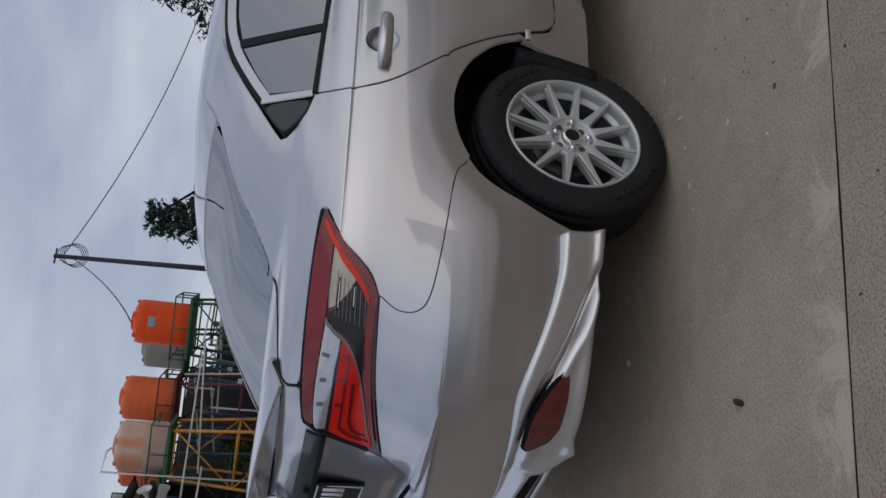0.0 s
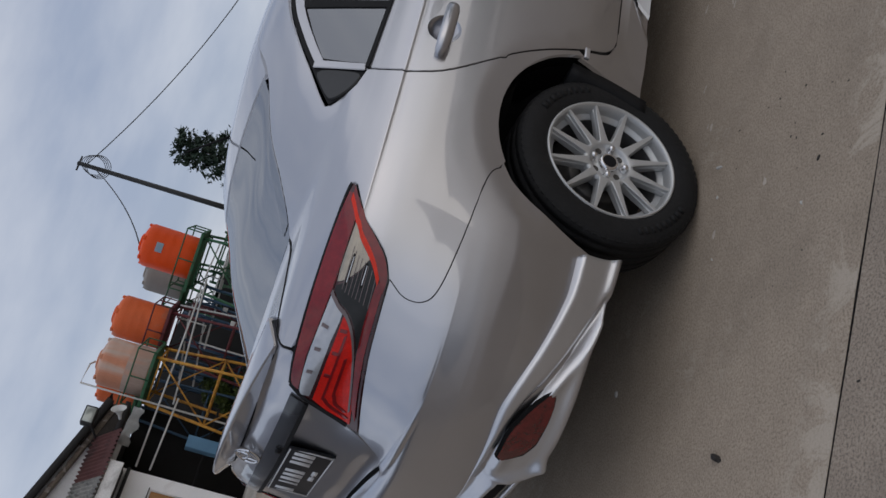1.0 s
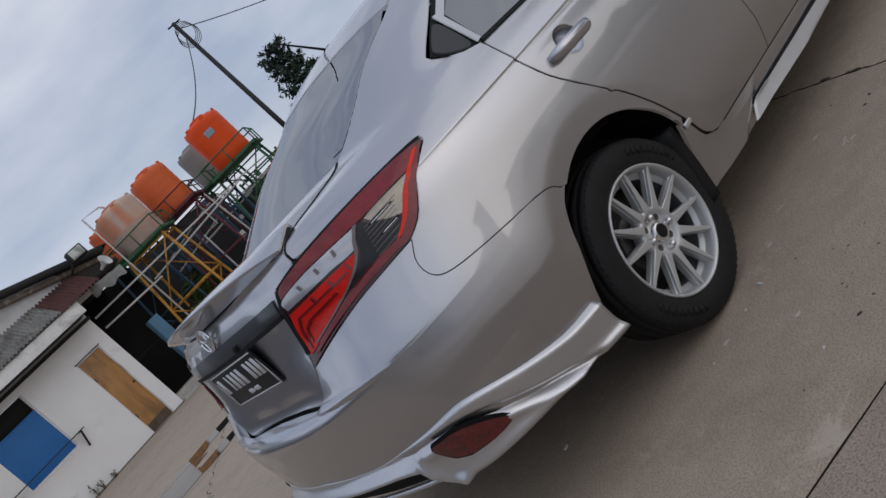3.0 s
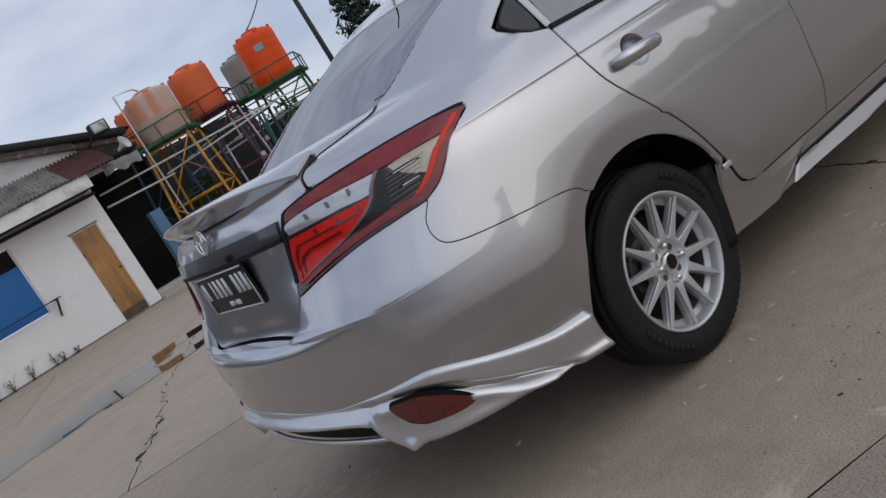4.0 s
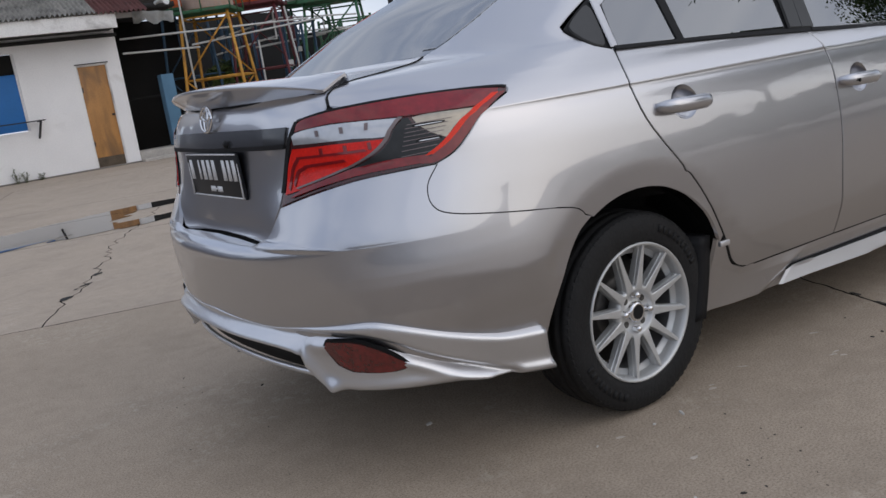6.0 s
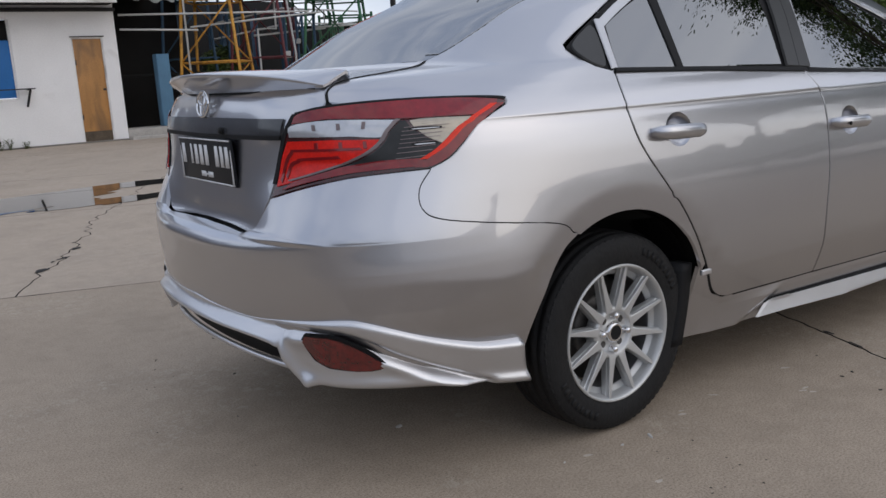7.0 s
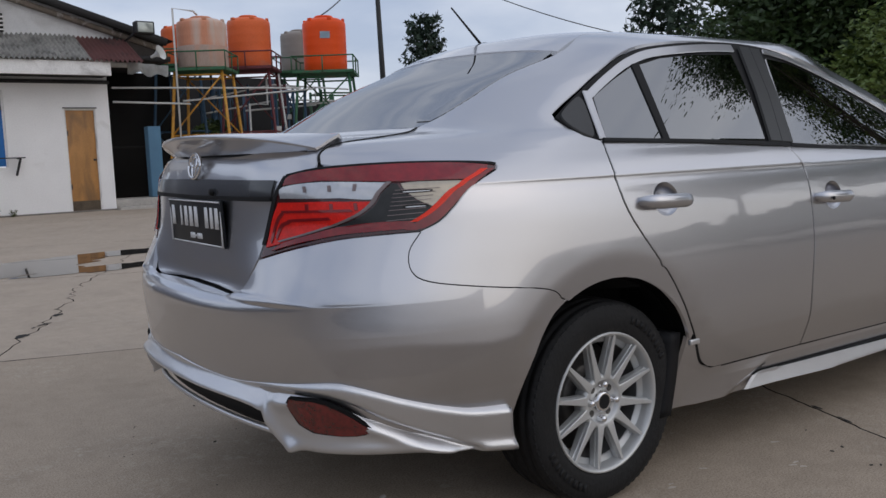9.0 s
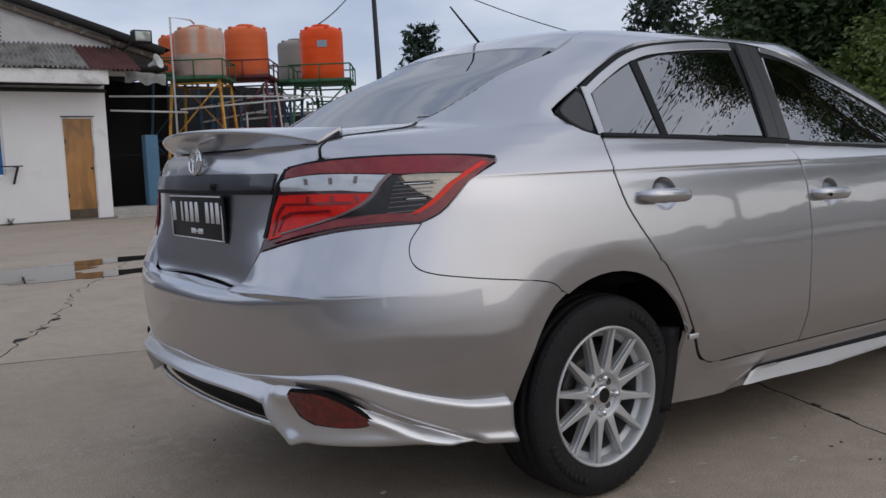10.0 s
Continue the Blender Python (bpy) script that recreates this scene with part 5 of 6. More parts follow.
BLUE = material("blue_board", (0.018, 0.16, 0.46), 0.6, 0, 0.1, 3)
BLUE_PIPE = material("faded_blue_paint", (0.10, 0.22, 0.34), 0.7, 0, 0.15, 3)
# near-black colour stands in for shade inside openings and under the eave
GLOOM = material("painted_gloom", (0.012, 0.0115, 0.011), 0.95, 0, 0.3, 2)
IRON = material("dark_iron", (0.03, 0.03, 0.03), 0.6, 0.3, 0.2, 20)
PVC = material("white_pipe", (0.62, 0.62, 0.60), 0.5, 0, 0.1, 6)
TARP = material("grey_tarpaulin", (0.55, 0.55, 0.53), 0.8, 0, 0.12, 6, 0.2, 30)
STEP = material("worn_plaster_step", (0.45, 0.42, 0.38), 0.9, 0, 0.2, 3, 0.3, 30)
SITE = pose(2.0, 15.2, .12)  # x along the wall, -y out of it


def sited(ob):
    ob.matrix_world = SITE @ ob.matrix_world
    return ob


def wall_with_hole(lo, hi, holes, thick):
    """A wall in the plane y = 0 from lo to hi, with rectangular openings."""
    xs = sorted({lo[0], hi[0], *(h[0] for h in holes), *(h[2] for h in holes)})
    zs = sorted({lo[1], hi[1], *(h[1] for h in holes), *(h[3] for h in holes)})
    bm = bmesh.new()
    for a, b in zip(xs, xs[1:]):
        for c, d in zip(zs, zs[1:]):
            if any(h[0] <= (a + b) / 2 <= h[2] and h[1] <= (c + d) / 2 <= h[3] for h in holes):
                continue
            box_into(bm, (a, 0, c), (b, thick, d))
    bmesh.ops.remove_doubles(bm, verts=bm.verts, dist=1e-4)
    seen = {}
    for f in bm.faces:
        seen.setdefault(tuple(round(q, 3) for q in f.calc_center_median()), []).append(f)
    bmesh.ops.delete(bm, geom=[f for fs in seen.values() if len(fs) > 1 for f in fs], context="FACES")
    bmesh.ops.recalc_face_normals(bm, faces=bm.faces)
    return bm


house = sited(thing("house", (0, 0, 0), "whitewashed low building with a corrugated awning", "building"))
front = part("wall", wall_with_hole((-4.2, -.3), (.89, 3.0), [(0.045, .02, .625, 2.02), (-2.1, .93, -1.0, 2.37)], .16), WALL, house, "stained whitewashed wall", smooth=False)
part("end_wall", box((.73, .165, -.3), (.89, 5.0, 3.0)), WALL, house, smooth=False)
part("gable", box((-4.2, .5, 2.9), (1.6, .62, 3.097)), GABLE, house)
gable = bmesh.new()
pts = [(-6.0, 3.1), (2.2, 3.1), (2.2, 3.40), (-6.0, 5.87)]
a = [gable.verts.new((x, .5, z)) for x, z in pts]
b = [gable.verts.new((x, .62, z)) for x, z in pts]
gable.faces.new(a)
gable.faces.new(b[::-1])
for k in range(4):
    gable.faces.new((a[k], b[k], b[(k + 1) % 4], a[(k + 1) % 4]))
bmesh.ops.recalc_face_normals(gable, faces=gable.faces)
part("gable", gable, GABLE, house, smooth=False)
# a dark panel fills the eave's recess in place of real shade
recess = bmesh.new()
pts = [(1.22, 2.99), (2.2, 2.99), (2.2, 3.37), (1.22, 3.66)]
a, b = [[recess.verts.new((x, y, z)) for x, z in pts] for y in (.43, .495)]
recess.faces.new(a)
recess.faces.new(b[::-1])
for k in range(4):
    recess.faces.new((a[k], b[k], b[(k + 1) % 4], a[(k + 1) % 4]))
bmesh.ops.recalc_face_normals(recess, faces=recess.faces)
part("eave_board", recess, EAVE_SHADE, house, "dark panel standing in for the shade under the eave", smooth=False)
part("batten", tube([(-6.0, .45, 5.74), (2.2, .45, 3.27)], .075, 4), OLD_BATTEN, house, "peeling brown batten")
part("barge_board", tube([(-6.0, .35, 5.95), (2.25, .35, 3.42)], .10, 4), DARK_ROOF, house)
slope_roof = bmesh.new()
vs = [slope_roof.verts.new(p) for p in ((-6.0, .3, 6.02), (2.4, .3, 3.44), (2.4, 7.0, 3.44), (-6.0, 7.0, 6.02))]
slope_roof.faces.new(vs)
bmesh.ops.solidify(slope_roof, geom=slope_roof.faces[:], thickness=.08)
part("roof", slope_roof, DARK_ROOF, house)
vent = part("vent", box((-1.7, .47, 3.50), (-.80, .55, 3.84)), GLOOM, house)
for k in range(4):
    part("slat", box((-1.7, .44, 3.52 + .08 * k), (-.80, .50, 3.55 + .08 * k)), FASCIA, vent)


def awning(x0, x1, mat, name):
    bm = bmesh.new()
    n = int((x1 - x0) / .0125)
    rows = []
    for t, y, z in ((0, .5, 3.48), (.5, -.16, 3.18), (1, -.80, 2.88)):
        rows.append([bm.verts.new((x0 + (x1 - x0) * k / n, y + (.02 if k % 40 < 20 else 0) * t, z + .026 * math.sin(2 * math.pi * (x0 + (x1 - x0) * k / n) / .086) + .012 * math.sin(x0 * 9 + k * .011))) for k in range(n + 1)])
    for r, q in zip(rows, rows[1:]):
        for k in range(n):
            bm.faces.new((r[k], r[k + 1], q[k + 1], q[k]))
    bmesh.ops.solidify(bm, geom=bm.faces[:], thickness=.008)
    return part(name, bm, mat, house)


for k in range(5):
    awning(-4.4 + .96 * k, -4.4 + .96 * (k + 1) + .04, SHEET, "roof_sheet")
awning(.40, 1.44, SHEET_RED, "roof_sheet")
part("fascia", box((-4.3, -.72, 2.60), (.80, -.68, 2.86), .008), FASCIA, house, "peeling white fascia board")
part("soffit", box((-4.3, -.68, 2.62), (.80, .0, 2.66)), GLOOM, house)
part("ledge", box((-4.2, -.06, 2.50), (.92, -.002, 2.57), .01), DARK_ROOF, house)
# plywood door and its frame
door = sited(thing("door_1", (0, 0, 0), "closed brown plywood door in a white wall", "door", kind="structure"))
leaf = part("leaf", box((.072, .045, .03), (.598, .085, 1.99), .004), PLY, door)
part("frame", box((.045, .02, .02), (.070, .14, 2.02), .004), FASCIA, door)
part("frame", box((.600, .02, .02), (.625, .14, 2.02), .004), FASCIA, door)
part("frame", box((.070, .02, 1.992), (.600, .14, 2.02), .004), FASCIA, door)
part("drip_board", box((.02, -.03, 2.025), (.65, -.002, 2.043), .004), DARK_ROOF, door)
part("hinge", box((.075, .036, .45), (.10, .046, .55), .003), IRON, leaf)
part("hinge", box((.075, .036, 1.5), (.10, .046, 1.6), .003), IRON, leaf)
part("latch", box((.53, .034, 1.0), (.59, .046, 1.04), .003), IRON, leaf)
# boarded window
win = sited(thing("window_1", (0, 0, 0), "window closed with a blue board and a dark gap above", "window", kind="structure"))
part("board", box((-2.09, .06, .95), (-1.01, .09, 1.97), .004), BLUE, win, "bright blue board")
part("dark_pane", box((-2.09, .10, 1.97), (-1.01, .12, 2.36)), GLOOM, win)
part("rail", box((-2.09, .05, 1.965), (-1.01, .10, 1.995), .004), BLUE, win)
part("frame", box((-1.035, .03, .93), (-1.002, .13, 2.37), .004), FASCIA, win)
rack = sited(thing("wall_rack", (0, 0, 0), "black iron rack on a bracket under the window", "rack"))
for k in range(4):
    part("bar", tube([(-2.5, -.10 - .08 * k, 1.10), (-.76, -.10 - .08 * k, 1.10)], .011, 6), IRON, rack)
part("bracket", tube([(-.85, -.01, 1.09), (-.85, -.36, 1.09)], .016, 6), IRON, rack)
part("bracket", tube([(-.85, -.34, 1.08), (-.88, -.01, .78)], .022, 6), IRON, rack)
# low step in the bay beside it
step = sited(thing("doorstep", (0, 0, 0), "worn plaster step along the bay", "step"))
part("step_block", box((.90, .05, -.3), (3.2, .9, .20), .02), STEP, step)
part("step_block", box((.90, -.25, -.3), (3.2, .048, .06), .02), STEP, step)
# the open shed
shed = sited(thing("shed", (0, 0, 0), "dark open shed under a low roof", "building"))
# inner walls carry the shed's deep shade in their colour
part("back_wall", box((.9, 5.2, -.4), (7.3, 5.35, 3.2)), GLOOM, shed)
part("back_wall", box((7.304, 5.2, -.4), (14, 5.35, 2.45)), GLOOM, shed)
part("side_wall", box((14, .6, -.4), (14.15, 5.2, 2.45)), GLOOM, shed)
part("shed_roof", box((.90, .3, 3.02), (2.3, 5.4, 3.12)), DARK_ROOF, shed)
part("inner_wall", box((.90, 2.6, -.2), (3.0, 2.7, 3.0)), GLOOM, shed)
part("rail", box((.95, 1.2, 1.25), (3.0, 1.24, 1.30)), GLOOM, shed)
post = sited(thing("blue_pillar", (0, 0, 0), "faded blue painted pillar beside the step", "pillar"))
part("shaft", box((1.73, .35, .20), (2.0, .62, 1.68), .02), BLUE_PIPE, post)
tarp = sited(thing("tarpaulin", (0, 0, 0), "torn grey sheet hanging from the eave", "tarpaulin"))
bm = bmesh.new()
r = random.Random(6)
grid = [[bm.verts.new((1.24 + .80 * i / 14, -.28 + .05 * math.sin(i * 1.3) + .03 * j, 2.92 - .004 * i - (.09 + .018 * math.sin(i * .9 + 1) + .02 * r.random()) * j)) for i in range(15)] for j in range(3)]
for a, b in zip(grid, grid[1:]):
    for k in range(14):
        bm.faces.new((a[k], a[k + 1], b[k + 1], b[k]))
bmesh.ops.solidify(bm, geom=bm.faces[:], thickness=.006)
part("sheet", bm, TARP, tarp)
for i, (z0, z1, x1) in enumerate(((2.44, 2.50, 5.2), (2.16, 2.13, 2.6), (2.20, 2.50, 5.6))):
    pipe = sited(thing("water_pipe", (0, 0, 0), "white plastic pipe across the shed front", "pipe", "pipes on the shed"))
    part("run", tube([(1.0 if i < 2 else 2.5, .08 + .2 * (i == 2), z0), (x1, .12 + .2 * (i == 2), z1)], .020, 8), PVC, pipe)
flood = sited(thing("floodlight", (0, 0, 0), "black floodlight on the eave", "lamp"))
part("housing", box((1.42, -.38, 3.47), (1.80, -.16, 3.72), .03), IRON, flood)
part("lamp_glass", box((1.46, -.395, 3.50), (1.76, -.382, 3.69), .01), material("lamp_glass", (0.42, 0.45, 0.42), 0.15, 0.3, 0.1, 8), flood)
part("arm", tube([(1.45, -.2, 3.50), (1.40, .1, 3.42), (1.4, .45, 3.40)], .025, 6), IRON, flood)
horn = sited(thing("loudspeaker", (0, 0, 0), "pale grey horn loudspeaker under the eave", "loudspeaker"))
cone = part("horn", lathe([(.03, -.16), (.04, -.06), (.08, .02), (.15, .08), (.155, .085), (.14, .075), (.06, .01)], 20), PVC, horn)
cone.matrix_local = pose(1.86, -.25, 3.10, 70, 0, 40)


# weeds and grime at the foot of the wall
WEED = material("dry_weed", (0.10, 0.115, 0.04), 0.8, 0, 0.4, 8, 0, 30)


def weed(x, high, seed):
    r = random.Random(seed)
    ob = sited(thing("weed", (x, -.10, -.08), "thin dry weed growing at the foot of the wall", "plant", "weeds at the wall"))
    bm, leaves = bmesh.new(), bmesh.new()
    for k in range(9):
        a, lean = r.uniform(0, 6.28), r.uniform(.1, .5)
        h = high * r.uniform(.6, 1)
        pts = [(lean * h * t * t * math.cos(a), .3 * lean * h * t * t * math.sin(a), h * t) for t in (0, .35, .7, 1)]
        tube_into(bm, pts, [.004, .0035, .003, .002], 4)
        for q in range(9):
            t = r.uniform(.3, 1)
            c = Vector((lean * h * t * t * math.cos(a), .3 * lean * h * t * t * math.sin(a), h * t))
            d = Vector((r.uniform(-1, 1), r.uniform(-1, 1), r.uniform(-.2, .8))).normalized() * r.uniform(.03, .06)
            w = d.cross(Vector((0, 0, 1))).normalized() * .012
            leaves.faces.new([leaves.verts.new(v) for v in (c, c + d * .5 + w, c + d, c + d * .5 - w)])
    part("stem", bm, WEED, ob)
    tagged(part("leaf", leaves, WEED, ob), kind="stuff")


for k, (x, high) in enumerate(((-2.62, .32), (-2.30, .40), (-1.92, .42), (-1.45, .40), (-1.30, .30), (-1.02, .22), (-3.1, .4), (-2.78, .36))):
    weed(x, high, 300 + k)
GRIME = material("wall_grime", (0.20, 0.18, 0.155), 0.95, 0, 0.3, 3, 0.2, 30)
foot = part("plinth", box((-4.2, -.035, -.2), (.89, -.002, .03), .012), GRIME, house, "dirty grey plinth")
door_dirt = part("kick_board", box((.076, .038, .03), (.594, .0445, .22), .002), material("door_dirt", (0.10, 0.075, 0.05), 0.8, 0, 0.5, 6), leaf)


# ---- water tanks on towers ----
ORANGE = material("orange_tank", (0.84, 0.085, 0.008), 0.5, 0, 0.08, 3, 0.02, 40, spec=0.3)
ORANGE_OLD = material("faded_orange_tank", (0.74, 0.135, 0.030), 0.6, 0, 0.12, 2, 0.03, 40, stain=(0.42, 0.26, 0.19), stain_scale=1.2, stain_at=(0.5, 0.8))
PEACH = material("bleached_orange_tank", (0.64, 0.27, 0.155), 0.65, 0, 0.12, 2, 0.03, 40, stain=(0.60, 0.45, 0.37), stain_scale=1.8, stain_at=(0.42, 0.62), stretch=(1.4, 1.4, .3))
PINKISH = material("pink_grey_tank", (0.47, 0.34, 0.28), 0.7, 0, 0.15, 3, 0.03, 40, stain=(0.62, 0.29, 0.18), stain_scale=1.6, stain_at=(0.5, 0.72), stretch=(1.4, 1.4, .3))
GREYTANK = material("grey_tank", (0.30, 0.27, 0.24), 0.7, 0, 0.12, 3, 0.03, 40)
YELLOW = material("yellow_steel", (0.56, 0.27, 0.035), 0.55, 0, 0.2, 8, stain=(0.2, 0.09, 0.03), stain_scale=6)
GREEN = material("green_steel", (0.03, 0.12, 0.055), 0.6, 0, 0.2, 8, stain=(0.10, 0.06, 0.04), stain_scale=6)
MAROON = material("maroon_steel", (0.13, 0.025, 0.03), 0.6, 0, 0.2, 8, stain=(0.08, 0.05, 0.04), stain_scale=6)
STEELBLUE = material("blue_steel", (0.04, 0.09, 0.15), 0.6, 0, 0.2, 8)
LABEL = material("tank_label", (0.50, 0.68, 0.80), 0.5, 0, 0.1, 8)


def tank(at, r, h, mat, label, low=None):
    ob = thing("water_tank", at, label, "water tank", "tanks on towers")
    prof = [(0, 0), (r * .97, 0), (r, .03)]
    for k in range(5):
        z = h * (.16 + .17 * k)
        prof += [(r, z - .03), (r * 1.0035, z - .015), (r * 1.0035, z + .015), (r, z + .03)]
    prof += [(r, h * .93), (r * .96, h * .97), (r * .72, h * 1.03), (r * .44, h * 1.05), (r * .42, h * 1.05)]
    part("tank_body", lathe(prof, 40), mat, ob)
    part("lid", lathe([(0, h * 1.10), (r * .38, h * 1.095), (r * .43, h * 1.08), (r * .43, h * 1.05), (0, h * 1.05)], 28), mat, ob)
    for k in range(6):
        lug = Matrix.Rotation(k * math.pi / 3 + .3, 4, "Z")
        part("lug", box((r * .86, -.05, h * .965), (r * .97, .05, h * 1.025), .012, lug), mat, ob)
    if low:
        part("lower_band", lathe([(r * 1.006, .02), (r * 1.016, .16 * h), (r * 1.016, .42 * h), (r * 1.006, .46 * h)], 40), low, ob, "greyed lower half")
    return ob


def tower(at, w, d, deck, legs, cage, label, legmat, turn, cagemat, braces=True):
    """Four raking legs with braces, a deck and a low cage. at: the foot's middle."""
    ob = thing("tank_tower", at, label, "tower", "tank towers", turn=turn)
    x, y, s = w / 2, d / 2, 1.18
    feet = [(-x * s, -y * s, 0), (x * s, -y * s, 0), (x * s, y * s, 0), (-x * s, y * s, 0)]
    tops = [(-x * .82, -y * .82, deck), (x * .82, -y * .82, deck), (x * .82, y * .82, deck), (-x * .82, y * .82, deck)]
    for a, b in zip(feet, tops):
        part("leg", tube([a, b], .036, 6), legmat, ob)
    lv = (.06, .52, .97)
    at_h = lambda i, t: tuple(np.array(feet[i]) * (1 - t) + np.array(tops[i]) * t)
    for i in range(4):
        j = (i + 1) % 4
        for t in lv[1:]:
            part("rail", tube([at_h(i, t), at_h(j, t)], .020, 6), legmat, ob)
        for k, (t, q) in enumerate(zip(lv, lv[1:])):
            if braces and i % 2 == 0:
                part("brace", tube([at_h(i, t), at_h(j, q)] if (k + i) % 2 else [at_h(j, t), at_h(i, q)], .019, 6), legmat, ob)
    part("deck", box((-x, -y, deck), (x, y, deck + .07), .01), cagemat, ob)
    c = [(-x, -y), (x, -y), (x, y), (-x, y)]
    for i in range(4):
        a, b = c[i], c[(i + 1) % 4]
        part("cage_post", tube([(*a, deck), (*a, deck + cage)], .017, 6), cagemat, ob)
        m = ((a[0] + b[0]) / 2, (a[1] + b[1]) / 2)
        part("cage_post", tube([(*m, deck), (*m, deck + cage)], .018, 6), cagemat, ob)
        part("cage_rail", tube([(*a, deck + cage), (*b, deck + cage)], .017, 6), cagemat, ob)
    return ob


FOOT = .12
for (x, y), r, h, z, mat, low, label, w, legmat, cagemat, tl in (
        ((5.11, 15.76), .53, 1.02, 3.02, PEACH, PINKISH, "sun-bleached orange plastic water tank with a greyed base", 1.22, YELLOW, GREEN, "yellow steel tower with a green cage"),
        ((6.57, 16.60), .50, 1.10, 3.17, ORANGE_OLD, None, "faded orange plastic water tank", 1.22, MAROON, MAROON, "maroon steel tower with a low cage"),
        ((8.30, 16.10), .52, 1.22, 3.07, ORANGE, None, "bright orange plastic water tank with a pale label", 1.45, GREEN, GREEN, "green steel tower with a low cage"),
        ((8.95, 18.75), .50, 1.02, 3.35, GREYTANK, None, "grey plastic water tank behind the others", 1.3, GREEN, GREEN, "green steel tower behind the others"),
        ((5.27, 17.5), .46, .86, 3.28, ORANGE_OLD, None, "faded orange plastic water tank behind another", 1.2, STEELBLUE, GREEN, "blue steel tower behind the others")):
    tower((x, y, FOOT), w, w, z - FOOT - .07, 4, .40, tl, legmat, -35, cagemat)
    t = tank((x, y, z + .004), r, h, mat, label, low)
    if mat is ORANGE:
        bm = bmesh.new()
        mid = math.atan2(-2.6 - y, -1.8 - x)
        rows = [[bm.verts.new(((r + .012) * math.cos(mid + .44 * (k / 6 - .45)), (r + .012) * math.sin(mid + .44 * (k / 6 - .45)), zz)) for k in range(7)] for zz in (.75, .91)]
        for k in range(6):
            bm.faces.new((rows[0][k], rows[0][k + 1], rows[1][k + 1], rows[1][k]))
        bmesh.ops.solidify(bm, geom=bm.faces[:], thickness=.004)
        bmesh.ops.recalc_face_normals(bm, faces=bm.faces)
        part("label", bm, LABEL, t, "pale blue label", smooth=False)
    if mat is PEACH:
        part("pipe", tube([(-.70, -.25, -2.8), (-.70, -.25, 1.22), (-.2, -.1, 1.22), (-.1, -.05, 1.15)], .022, 8), PVC, t)

# small clutter seen under the towers
for k, (x, y, z0, z1, m) in enumerate(((5.9, 17.4, .12, 2.8, STEELBLUE), (6.3, 17.7, .12, 2.9, GREEN), (7.4, 17.3, .12, 3.0, STEELBLUE), (7.8, 18.1, .12, 2.8, GREEN), (9.4, 17.9, .12, 2.7, GREEN), (7.1, 18.3, .12, 2.7, STEELBLUE))):
    p = thing("steel_post", (x, y, z0), "painted steel post behind the towers", "post", "posts behind the towers")
    part("shaft", tube([(0, 0, 0), (0, 0, z1 - z0)], .07, 8), m, p)
far_pipe = thing("water_pipe", (0, 0, 0), "white plastic pipe behind the towers", "pipe", "pipes on the shed")
part("run", tube([(5.6, 16.9, 2.5), (7.4, 17.2, 2.85), (9.7, 17.5, 2.8)], .021, 8), PVC, far_pipe)
far_pipe = thing("water_pipe", (0, 0, 0), "white plastic pipe behind the towers", "pipe", "pipes on the shed")
part("run", tube([(5.6, 17.1, 2.15), (7.6, 17.4, 2.5), (9.7, 17.6, 2.5)], .021, 8), PVC, far_pipe)
def pipe_stand(at, wide, deep, high, mat, label, turn):
    """A light painted frame: four posts, two rings of rails and a slanting brace on each face."""
    ob = thing("pipe_stand", at, label, "stand", "pipe stands behind the towers", turn=turn)
    x, y = wide / 2, deep / 2
    c = [(-x, -y), (x, -y), (x, y), (-x, y)]
    for i, (p, q) in enumerate(zip(c, c[1:] + c[:1])):
        part("post", tube([(*p, 0), (*p, high)], .034, 6), mat, ob)
        for t in (.42, .97):
            part("rail", tube([(*p, high * t), (*q, high * t)], .022, 6), mat, ob)
        part("brace", tube([(*p, high * .42), (*q, high * .97)] if i % 2 else [(*q, 0.05), (*p, high * .42)], .017, 6), mat, ob)
    return ob


for at, w, d, h, m, label, turn in (
        ((6.15, 17.3, .12), .8, .8, 2.7, STEELBLUE, "dark blue steel pipe stand behind the towers", 12),
        ((7.35, 17.6, .12), .9, .7, 2.75, MAROON, "maroon steel pipe stand behind the towers", -20),
        ((7.55, 16.6, .12), .5, .5, 2.6, STEELBLUE, "dark blue steel pipe stand beside a tower", 30),
        ((9.15, 17.2, .12), 1.1, .9, 2.6, GREEN, "green steel pipe stand behind the towers", -10),
        ((10.4, 18.4, .12), 1.4, 1.0, 2.5, GREEN, "green steel pipe stand behind the towers", 15)):
    pipe_stand(at, w, d, h, m, label, turn)
for at, pts in (((6.35, 16.3, .12), [(0, 0, 0), (0, 0, 2.2), (.5, .1, 2.2), (.5, .1, 2.9)]), ((7.15, 16.2, .12), [(0, 0, 0), (.06, 0, 1.6), (-.05, .05, 2.9)]), ((7.0, 16.9, 2.2), [(-.5, 0, 0), (1.5, .2, .16), (1.5, .2, .6)]), ((8.9, 16.6, 2.35), [(-1.0, 0, 0), (1.0, .3, .10)])):
    pipe = thing("water_pipe", at, "white plastic pipe among the towers", "pipe", "pipes on the shed")
    part("run", tube(pts, .024, 8), PVC, pipe)
for at, w in (((7.05, 16.35, 1.72), .16), ((7.62, 16.9, 2.05), .12)):
    pump = thing("switch_box", at, "small pale switch box fixed among the towers", "box", "boxes among the towers")
    part("case", box((-w / 2, -.05, -w / 2), (w / 2, .05, w / 2), .012), PVC, pump)
long_shed = thing("far_shed", (16.8, 26.2, .12), "low dark shed roof in the distance", "building", turn=-32)
part("wall", box((-9, 0, -.5), (9, 6, 2.9)), GLOOM, long_shed)
